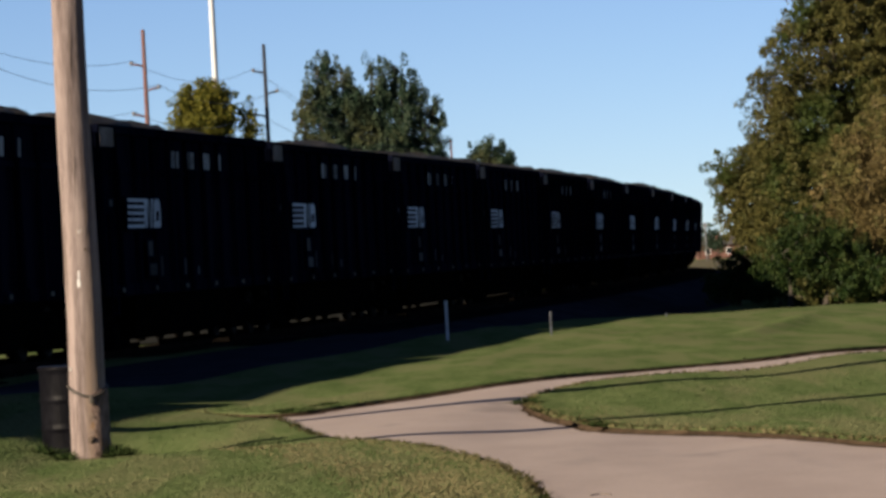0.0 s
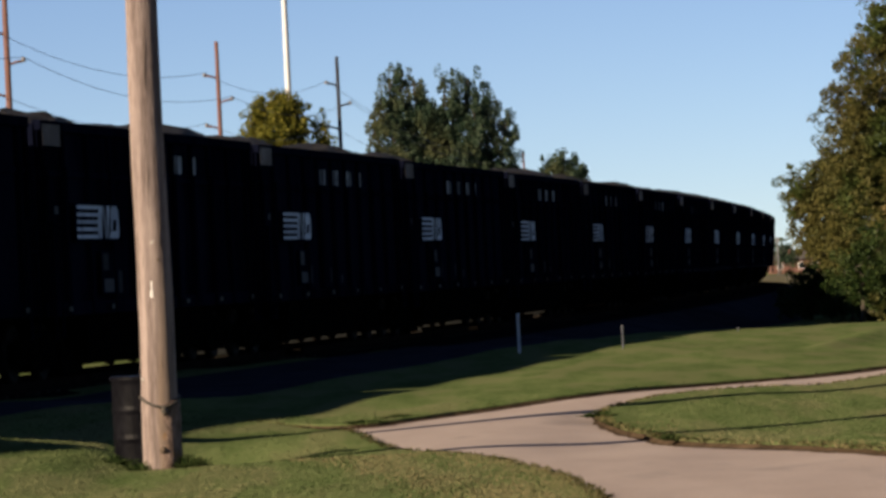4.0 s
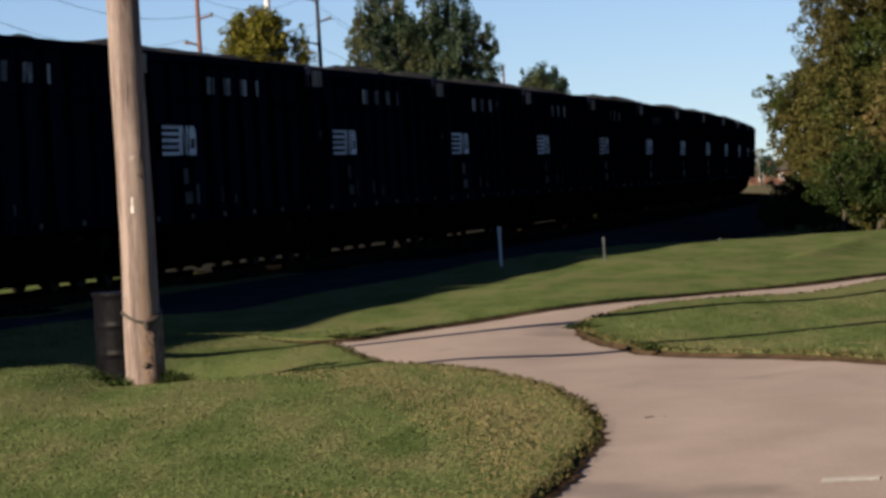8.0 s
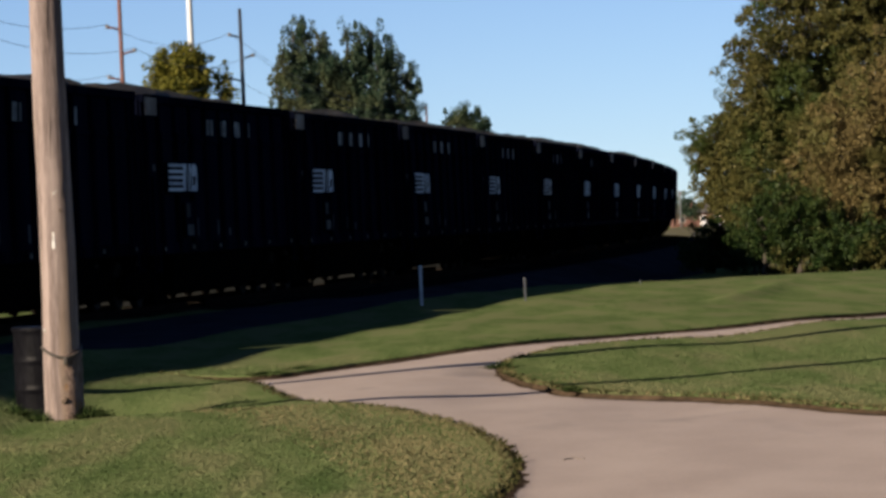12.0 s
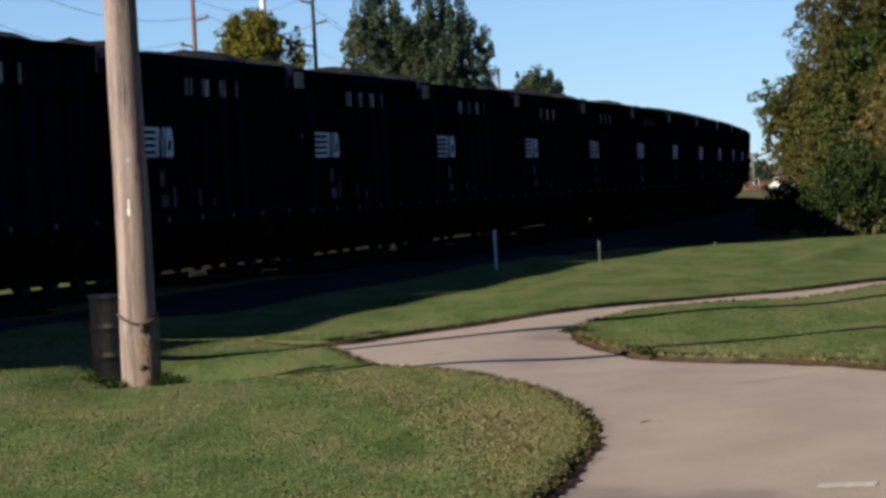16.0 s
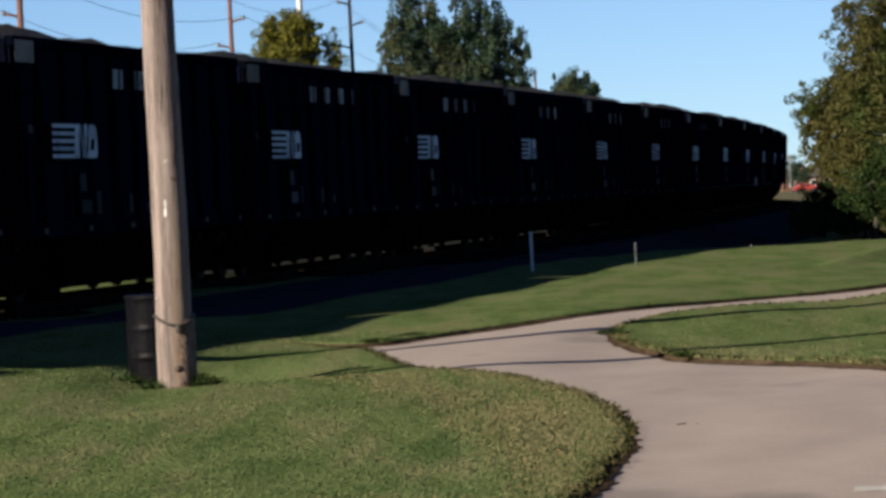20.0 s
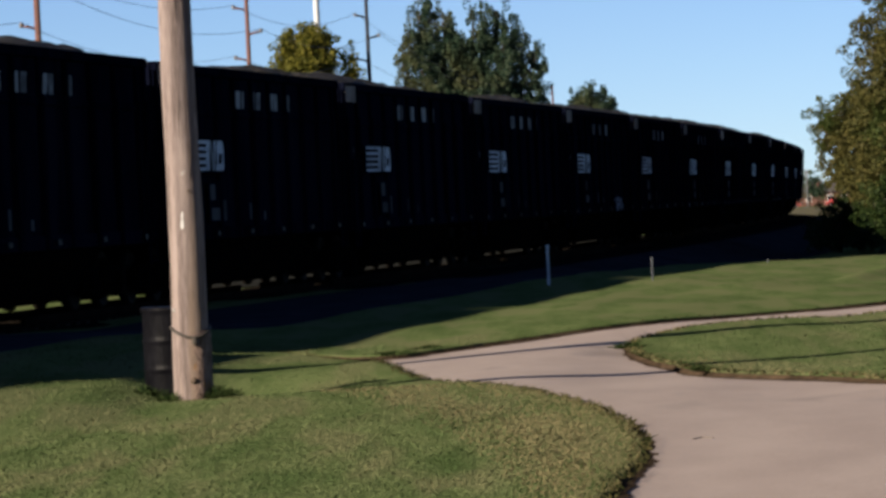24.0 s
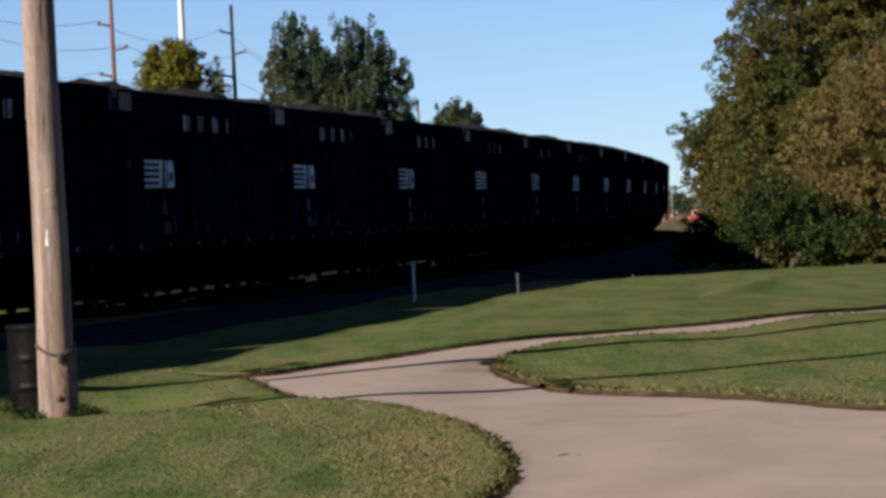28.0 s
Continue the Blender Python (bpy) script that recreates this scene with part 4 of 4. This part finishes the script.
def tree(name, x, y, height, lobes, leaf, size, per, clumps, label, category="tree", trunk_r=0.2, seed=1, clump_r=0.55, tall=0.8):
    """lobes: (dx, dy, z, radius across, radius up); clumps: clumps of leaves per cubic metre of the lobes' shells."""
    rng = np.random.default_rng(seed)
    rd = random.Random(seed)
    z0 = float(ground_height(np.array(x), np.array(y)))
    root = thing(name, pose(x, y, z0 - 0.05), label, category)
    pts = [(rd.uniform(-0.1, 0.1) * k, rd.uniform(-0.1, 0.1) * k, height * 0.8 * k / 6) for k in range(7)]
    put("trunk", tube_mesh("trunk", pts, [trunk_r * (1 - 0.13 * k) + (0.08 if k == 0 else 0) for k in range(7)], 10, M["bark"]), root)
    cen, rad = [], []
    for i, (dx, dy, z, ra, rz) in enumerate(lobes):
        start = Vector(pts[min(5, max(1, int(6 * 0.6 * z / height)))])
        end = Vector((dx, dy, z))
        mid = start.lerp(end, 0.5) + Vector((0, 0, -0.15 * (end - start).length * 0.5))
        put("limb", tube_mesh("limb", [start, mid, end, end + Vector((rd.uniform(-0.3, 0.3) * ra, 0, rz * 0.55))], [trunk_r * 0.5, trunk_r * 0.36, trunk_r * 0.2, 0.02], 7, M["bark"]), root)
        n = max(6, int(clumps * (ra * ra * rz)))
        d = rng.normal(size=(n, 3))
        d /= np.linalg.norm(d, axis=1)[:, None]
        rr = rng.uniform(0.12, 1.0, (n, 1)) ** 0.45 * (1 + 0.16 * rng.normal(size=(n, 1)))
        cen.append(np.array([dx, dy, z]) + d * rr * np.array([ra, ra, rz]))
        rad.append(clump_r * rng.uniform(0.5, 1.25, n))
    cen, rad = np.concatenate(cen), np.concatenate(rad)
    keep = cen[:, 2] > 0.15
    crown = put("crown", quads_mesh("crown", leaf_quads(rng, cen[keep], rad[keep], per, size, tall), leaf), root)
    tagged(crown, kind="stuff")
    return root


# behind the railway
tree("maple_tree", -6.6, 200, 12.0, [(-0.2, 0, 9.5, 1.42, 1.55), (-1.05, 0, 9.35, 0.75, 1.25), (0.58, 0, 9.5, 0.68, 1.3), (-0.65, 0, 10.35, 0.85, 0.80), (0.25, 0, 10.35, 0.84, 0.82), (1.85, 0.2, 9.2, 0.52, 1.0), (2.0, 0.2, 8.1, 0.60, 0.95), (1.55, 0.2, 7.8, 0.5, 0.7), (-0.3, 0, 7.2, 1.5, 1.7), (1.7, 0, 6.4, 0.7, 1.2)], M["leaf_yellow"], 0.13, 45, 95,
     "round young maple with yellow-green early autumn leaves", seed=4, trunk_r=0.16, clump_r=0.28)
tree("cottonwood_tree", 1.0, 250, 14.5, [(-0.4, 0, 12.2, 0.6, 1.5), (-0.2, 0.3, 11.2, 0.9, 1.5), (-3.4, 0, 12.15, 0.594, 1.34), (-2.8, 0, 13.15, 0.594, 1.68), (-2.1, 0.3, 13.45, 0.648, 1.68), (-1.3, 0, 13.05, 0.54, 1.57), (-3.8, 0, 10.95, 0.486, 1.01), (-2.6, -0.3, 11.55, 1.08, 1.79), (-1.1, 0, 11.35, 1.03, 1.9),
                                         (0.5, 0, 12.9, 0.486, 1.5), (1.2, 0, 13.0, 0.54, 1.6), (2, 0.2, 13.05, 0.594, 1.68), (2.8, 0, 12.35, 0.54, 1.57), (0.9, 0, 11.55, 1.03, 1.9), (2.3, -0.3, 11.15, 1.08, 1.79), (3.5, 0, 11.75, 0.454, 0.896), (4.2, 0, 11.25, 0.454, 0.672),
                                         (4.7, 0, 10.65, 0.432, 0.56), (3.6, 0, 10.45, 0.864, 1.23), (-1.5, 0, 8.6, 1.9, 1.9), (1.5, 0, 8.6, 2, 2), (3.8, 0, 8.7, 1.1, 1.3), (-3.3, 0, 9.2, 0.9, 1.2), (-0.2, 0, 10.45, 0.864, 1.34)],
     M["leaf_dark"], 0.155, 58, 42, "tall dark green cottonwood with a ragged crown", seed=7, trunk_r=0.35, clump_r=0.26, tall=1.9)
tree("cottonwood_tree", 11.5, 350, 12.0, [(0.1, 0, 10.6, 0.85, 1.5), (-0.9, 0, 10.3, 0.8, 1.5), (1.0, 0, 10.5, 0.8, 1.5), (-1.8, 0, 9.5, 0.75, 1.4), (1.9, 0, 9.6, 0.7, 1.4), (-2.4, 0, 8.6, 0.6, 1.0), (0, 0, 8.2, 2.4, 1.8)], M["leaf_dark"], 0.21, 40, 50,
     "small far-off dark green tree behind the railway", seed=9, trunk_r=0.2, clump_r=0.3, tall=1.7)
# beside the lawn
tree("hackberry_tree", 18.4, 147, 15.0, [(-2.0, 0, 8.4, 2.0, 1.9), (-2.2, 0, 6.3, 2.1, 2.0), (0.4, 0, 10.6, 2.6, 2.6), (1.9, -0.5, 7.6, 3.2, 3.2), (-0.6, -0.6, 4.6, 3.2, 2.6), (-1.9, 0, 9.9, 1.2, 0.8), (3.4, 0, 12.0, 2.8, 2.6),
                                         (-0.6, 0, 11.0, 1.3, 1.2), (-1.6, 0, 10.4, 1.1, 1.1), (-0.9, 0, 12.0, 1.0, 0.9), (4.5, 0, 5.0, 3.0, 3.0), (0.5, -1, 2.6, 3.0, 2.0), (-1.5, -1.0, 2.2, 2.4, 1.8), (-3.3, 0, 3.7, 1.5, 1.7), (-2.6, 0, 5.2, 1.6, 1.6), (-4.0, 0, 7.9, 0.5, 0.95), (-3.7, 0.2, 6.9, 0.8, 0.7)], M["leaf_olive"], 0.100, 60, 42.0,
     "large tree with dense olive-brown autumn leaves beside the lawn", seed=12, trunk_r=0.3, clump_r=0.30)
tree("hackberry_tree", 19.3, 138, 8.5, [(0, 0, 4.6, 3.0, 2.6), (-2.4, -0.3, 3.8, 1.8, 1.8), (2.0, 0, 5.6, 2.6, 2.6), (-1.0, -0.8, 2.0, 2.6, 1.6)], M["leaf_rust"], 0.095, 60, 42.0,
     "broad tree with rust-brown autumn leaves beside the lawn", seed=15, trunk_r=0.28, clump_r=0.30)
tree("shrub", 15.4, 150, 5.8, [(-1.5, 0, 4.6, 1.1, 1.1), (-0.5, 0, 4.7, 1.3, 1.25), (-1.3, 0, 3.5, 1.1, 1.0), (-0.7, 0, 2.6, 1.25, 1.0), (-0.1, 0, 1.9, 1.2, 1.0), (0.5, 0, 1.1, 1.2, 0.9)], M["leaf_olive"], 0.100, 56, 105,
     "tall olive shrub at the edge of the trees", "shrub", 0.08, 18, 0.27)
for k, (x, y) in enumerate(((15.9, 147), (16.3, 142), (17.2, 137))):
    tree("shrub", x, y, 2.0, [(0, 0, 0.8, 1.0, 0.8), (0.6, -0.3, 0.9, 0.9, 0.8)], M["leaf_green"], 0.11, 45, 70, "low dark scrub under the overhanging trees", "shrub", 0.05, 60 + k, 0.24)
tree("shrub", 15.2, 138, 4.4, [(0, 0, 1.9, 1.2, 1.4), (1.0, -0.3, 1.4, 1.4, 1.2), (-0.4, 0.6, 1.4, 1.0, 1.2), (0.2, -0.5, 0.7, 1.2, 0.8)], M["leaf_green"], 0.115, 45, 60, "dark green climbing shrub at the foot of the trees", "shrub", 0.08, 21, 0.28)
for k, (x, y, h) in enumerate(((13.6, 150, 2.3), (14.6, 145, 2.4), (15.2, 140, 2.6), (15.6, 178, 1.5), (16.6, 181, 1.6), (15.3, 168, 1.5))):
    tree("shrub", x, y, h, [(0, 0, h * 0.45, 0.9, h * 0.42), (0.7, 0.4, h * 0.5, 0.9, h * 0.45), (-0.5, 0, h * 0.25, 0.7, h * 0.25)], M["leaf_green"], 0.11, 45, 70, "low dark scrub in the shade between trees and track", "shrub", 0.05, 80 + k, 0.24)
for k, (x, y, h) in enumerate(((13.9, 135, 2.7), (15.0, 134.5, 2.5))):
    tree("shrub", x, y, h, [(0, 0, h * 0.62, 1.15, h * 0.34), (1.0, 0.3, h * 0.45, 1.2, h * 0.42), (0.6, 0.2, h * 0.85, 0.9, h * 0.28), (0.9, 0, h * 0.2, 0.9, h * 0.2)], M["leaf_green"], 0.10, 55, 55, "dark green ivy-like growth against the trees", "shrub", 0.08, 90 + k, 0.28)
for k, x in enumerate((16.6, 18.2, 20.0, 22.0)):
    tree("shrub", x, 133 + 0.6 * k, 2.0, [(0, 0, 0.9, 1.2, 0.9), (0.8, -0.4, 0.7, 1.0, 0.7), (-0.6, 0.2, 0.7, 0.9, 0.7)], M["leaf_green"], 0.11, 45, 60, "low green scrub along the lawn's edge", "shrub", 0.05, 24 + k, 0.24)
for k, (x, y, h) in enumerate(((16.2, 162, 3.4), (18.2, 180, 3.4), (20.8, 200, 3.2), (23.5, 225, 3.0))):
    tree("shrub", x + 1.0, y, h, [(0, 0, h * 0.45, 1.2, h * 0.4), (1.2, 2, h * 0.5, 1.4, h * 0.45)], M["leaf_green"], 0.20, 46, 16, "dark green scrub in a row beside the track", "shrub", 0.05, 31 + k, 0.4)


# ---- far end of the line: dry verge, road, house, traffic ----
def sheet(name, x0, x1, y0, y1, lift, material, label, category, nx=20, ny=20):
    xs, ys = np.linspace(x0, x1, nx), np.linspace(y0, y1, ny)
    xx, yy = np.meshgrid(xs, ys)
    return tagged(put(name, grid_mesh(name, xs, ys, ground_height(xx, yy) + lift, material)), label=label, category=category, kind="structure")


sheet("verge", 28, 110, 370, 732, 0.03, M["dry_grass"], "dry tan grass verge beyond the trees", "grass")
sheet("road", -100, 200, 733, 747, 0.06, M["asphalt"], "grey asphalt road beyond the railway curve", "road", 40, 6)

house = thing("house", pose(70.0, 800, -2.5), "small red-brick house with a dark pitched roof", "house")
put("wall", box_mesh("wall", -5, 5, -3.5, 3.5, 0, 2.7, M["brick"]), house)
roof_bm = bmesh.new()
rv = [roof_bm.verts.new(v) for v in ((-5.4, -3.9, 2.6), (5.4, -3.9, 2.6), (5.4, 3.9, 2.6), (-5.4, 3.9, 2.6), (-5.4, 0, 4.5), (5.4, 0, 4.5))]
for f in ((0, 1, 5, 4), (2, 3, 4, 5), (0, 4, 3), (1, 2, 5), (0, 3, 2, 1)):
    roof_bm.faces.new([rv[i] for i in f])
put("roof", bm_mesh("roof", roof_bm, M["roof"]), house)
put("chimney", box_mesh("chimney", -1.6, -0.5, -2.6, -1.6, 2.7, 5.0, M["brick"], 0.03), house)
for x in (-3.2, 0.8, 3.4):
    w = put("window", box_mesh("window", x - 0.55, x + 0.55, -3.56, -3.49, 0.9, 2.1, M["trim_white"]), house)
    put("pane", box_mesh("pane", x - 0.45, x + 0.45, -3.58, -3.55, 1.0, 2.0, M["dark_glass"]), w)
sign_post = thing("sign_mast", pose(60.8, 728, -2.4), "slim pale grey post beside the level crossing", "post")
put("shaft", tube_mesh("shaft", [(0, 0, 0), (0, 0, 6.6)], 0.11, 12, M["galvanised"]), sign_post)
put("head", box_mesh("head", -0.25, 0.25, -0.2, 0.2, 5.6, 6.6, M["galvanised"], 0.03), sign_post)
tree("tree", 64.3, 765, 7.0, [(0, 0, 4.0, 1.3, 2.2), (1.6, 0, 3.2, 1.6, 2.0), (-0.4, 0, 5.6, 0.8, 1.2)], M["leaf_dark"], 0.45, 20, 8, "thin dark tree near the far road", "tree", 0.15, 41, 0.7)


def vehicle(name, paint, label, van=False):
    root = thing(name, pose(0, 740, -2.40), label, "van" if van else "car")
    side = [(-2.25, 0.35), (-2.28, 0.85), (-1.75, 1.0), (-1.05, 1.48), (0.75, 1.50), (1.45, 1.02), (2.2, 0.88), (2.28, 0.4)] if not van else \
           [(-2.5, 0.4), (-2.55, 1.0), (-2.4, 1.85), (1.1, 1.90), (1.75, 1.25), (2.5, 1.05), (2.55, 0.45)]
    bm = bmesh.new()
    a = [bm.verts.new((x, -0.85, z)) for x, z in side]
    c = [bm.verts.new((x, 0.85, z)) for x, z in side]
    bm.faces.new(a)
    bm.faces.new(c[::-1])
    for i in range(len(a)):
        j = (i + 1) % len(a)
        bm.faces.new((a[j], a[i], c[i], c[j]))
    bmesh.ops.recalc_face_normals(bm, faces=bm.faces[:])
    bmesh.ops.bevel(bm, geom=bm.edges[:], offset=0.07, segments=2, affect="EDGES")
    body = put("body", bm_mesh("body", bm, paint), root)
    for x0, x1 in (((-1.0, -0.2), (-0.1, 0.75)) if not van else ((0.1, 1.0), (-1.0, -0.1))):
        put("side_window", box_mesh("side_window", x0, x1, -0.87, -0.84, 1.05, 1.38 if not van else 1.65, M["dark_glass"], 0.01), root)
    tyre = lathe("wheel", ((0.18, -0.11), (0.32, -0.11), (0.33, 0), (0.32, 0.11), (0.18, 0.11)), 20, M["tyre"], axis="y")
    rim = lathe("rim", ((0.19, -0.125), (0.06, -0.13)), 16, M["galvanised"], axis="y")
    for x in (-1.4, 1.4):
        for y in (-0.78, 0.78):
            w = put("wheel", tyre, root, pose(x, y, 0.33, 0, 0, 0 if y < 0 else 180))
            put("rim", rim, w)
    for x in (-2.27, 2.27):
        put("headlight", box_mesh("headlight", x - 0.05, x + 0.05, -0.75, -0.45, 0.66, 0.80, M["trim_white"], 0.02), root)
    return root


white_car = vehicle("white_car", M["car_white"], "white car moving slowly along the far road")
red_car = vehicle("red_car", M["car_red"], "red car driving along the far road")
second_red_car = vehicle("red_car", M["car_red"], "red car following along the far road")


# ---- grass ----
def blades(name, x0, x1, y0, y1, count, size, seed, material, label, want=None, tall=1.0, parent=None, overhang=False):
    """Loose blades scattered over part of the lawn, none on the path."""
    rng = np.random.default_rng(seed)
    x, y = rng.uniform(x0, x1, count), rng.uniform(y0, y1, count)
    ok = np.full(count, True) if overhang else ~inside(PATH, x, y)
    if want is not None:
        ok &= want(x, y)
    x, y = x[ok], y[ok]
    n = len(x)
    z = ground_height(x, y) - 0.004
    a = rng.uniform(0, 2 * math.pi, n)
    w, h = size * 0.42 * rng.uniform(0.6, 1.4, n), size * tall * rng.uniform(0.4, 1.3, n)
    lean = rng.normal(size=(n, 2)) * h[:, None] * 0.9
    ca, sa = np.cos(a) * w, np.sin(a) * w
    v = np.stack([np.stack([x - ca, y - sa, z], -1), np.stack([x + ca, y + sa, z], -1), np.stack([x + ca * 0.3 + lean[:, 0], y + sa * 0.3 + lean[:, 1], z + h], -1),
                  np.stack([x - ca * 0.3 + lean[:, 0], y - sa * 0.3 + lean[:, 1], z + h * 0.97], -1)], 1)
    return tagged(put(name, quads_mesh(name, v, material), parent), label=label, category="grass", kind="stuff")


blades("lawn_grass", -3.2, 1.4, 16, 30, 140000, 0.016, 1, M["blade"], "short mown grass blades with dry tips", None, 0.62)
blades("lawn_grass", -4.4, 6.5, 30, 46, 120000, 0.016, 2, M["blade"], "short mown grass blades with dry tips", None, 0.7)

blades("long_grass", -3.6, 1.3, 16, 31, 5000, 0.025, 21, M["blade"], "scattered longer grass blades left by the mower", None, 0.55)
blades("long_grass", -4.2, 6.5, 30, 44, 5000, 0.024, 22, M["blade"], "scattered longer grass blades left by the mower", None, 0.55)


def by_edge(line, width):
    return lambda x, y: edge_distance((line,), x, y) < width


def fading(line, width):
    """Thinning out away from an edge."""
    def want(x, y):
        chance = np.modf(np.abs(np.sin(x * 1271.3 + y * 3117.9)) * 4373.7)[0]
        return edge_distance((line,), x, y) < width * chance * (0.65 + 0.35 * np.sin(x * 3.1 + y * 0.5))

    return want


blades("dry_grass", -1.2, 1.3, 17, 35, 120000, 0.016, 14, M["dry_blade"], "sun-dried tan grass thinning out from the path's edge", fading(LEFT_EDGE, 1.5))
blades("dry_grass", 1.6, 5.5, 29, 40, 30000, 0.016, 16, M["dry_blade"], "sun-dried tan grass thinning out from the path's edge", fading(ISLAND, 0.7))

blades("edge_grass", -2.2, 1.5, 15, 44, 60000, 0.022, 4, M["weed"], "ragged dark grass overhanging the path's edge", by_edge(LEFT_EDGE, 0.07), overhang=True)
blades("edge_grass", -2.0, 9.0, 42, 60, 22000, 0.024, 5, M["weed"], "ragged dark grass overhanging the path's edge", by_edge(FAR_EDGE, 0.08), 0.9)
blades("edge_grass", 1.4, 6.2, 28, 52, 30000, 0.028, 6, M["weed"], "ragged dark grass overhanging the path's edge", by_edge(ISLAND, 0.10))


blades("edge_grass", 1.4, 6.2, 28, 52, 40000, 0.024, 17, M["dry_blade"], "tan dry grass fringe along the cut turf", by_edge(ISLAND, 0.045), 1.1, overhang=True)
blades("edge_grass", 1.4, 6.2, 28, 52, 40000, 0.026, 18, M["weed"], "ragged dark grass overhanging the path's edge", by_edge(ISLAND, 0.05), 1.1, overhang=True)


def tuft(x, y, r, count, h, seed, label):
    rng = np.random.default_rng(seed)
    d, a = r * rng.uniform(0, 1, count) ** 0.7, rng.uniform(0, 2 * math.pi, count)
    px_, py_ = d * np.cos(a), d * np.sin(a)
    hh = h * rng.uniform(0.4, 1.2, count) * (1.1 - 0.6 * d / r)
    ln = np.stack([px_, py_], -1) * rng.uniform(0.2, 1.2, (count, 1)) + rng.normal(size=(count, 2)) * 0.03
    b = rng.uniform(0, 2 * math.pi, count)
    w = 0.009
    v = np.stack([np.stack([px_ - w * np.cos(b), py_ - w * np.sin(b), 0 * hh], -1), np.stack([px_ + w * np.cos(b), py_ + w * np.sin(b), 0 * hh], -1),
                  np.stack([px_ + ln[:, 0] + 0.003, py_ + ln[:, 1], hh], -1), np.stack([px_ + ln[:, 0] - 0.003, py_ + ln[:, 1], hh], -1)], 1)
    z = float(ground_height(np.array(x), np.array(y)))
    tagged(put("grass_tuft", quads_mesh("grass_tuft", v, M["tuft_grass"]), None, pose(x, y, z - 0.005)), label=label, category="grass tuft")


tuft(-2.02, 34.50, 0.12, 380, 0.10, 51, "dark unmown grass tuft at the foot of the pole")
tuft(-2.42, 34.45, 0.10, 200, 0.07, 52, "dark unmown grass tuft at the foot of the pole")
tuft(-2.66, 35.1, 0.09, 160, 0.08, 53, "dark unmown grass tuft against the drum")
tuft(2.06, 36.35, 0.07, 260, 0.06, 54, "dark grass tuft at the path's corner")
tuft(1.62, 41.2, 0.12, 300, 0.06, 55, "dark grass tuft at the path's corner")
tuft(-0.70, 42.7, 0.18, 250, 0.045, 56, "dark weeds where the path narrows")
tuft(-0.35, 43.6, 0.15, 200, 0.04, 57, "dark weeds where the path narrows")


# ---- what moves ----
def motions():
    for k, car in cars:
        walk(car, [(float(t), car_pose(k, t)) for t in range(0, 29)])

    def drive(ob, rows):
        walk(ob, [(t, pose(x * 1.85, 740, -2.40)) for t, x in rows])

    drive(white_car, ((0.0, 58.0), (8.0, 40.0), (9.0, 38.2), (10.0, 36.5), (11.0, 36.5), (12.0, 36.5), (13.5, 36.4), (16.0, 36.0), (17.0, 36.3), (18.0, 36.9), (19.0, 37.8), (21.0, 41.0), (28.0, 60.0)))
    drive(red_car, ((0.0, 12.0), (12.0, 26.0), (17.5, 33.0), (18.5, 34.1), (20.0, 34.8), (21.0, 35.3), (24.5, 36.8), (28.0, 44.0)))
    drive(second_red_car, ((0.0, 2.0), (16.0, 22.0), (24.0, 31.5), (26.0, 34.1), (27.0, 35.0), (28.0, 36.1)))


motions()
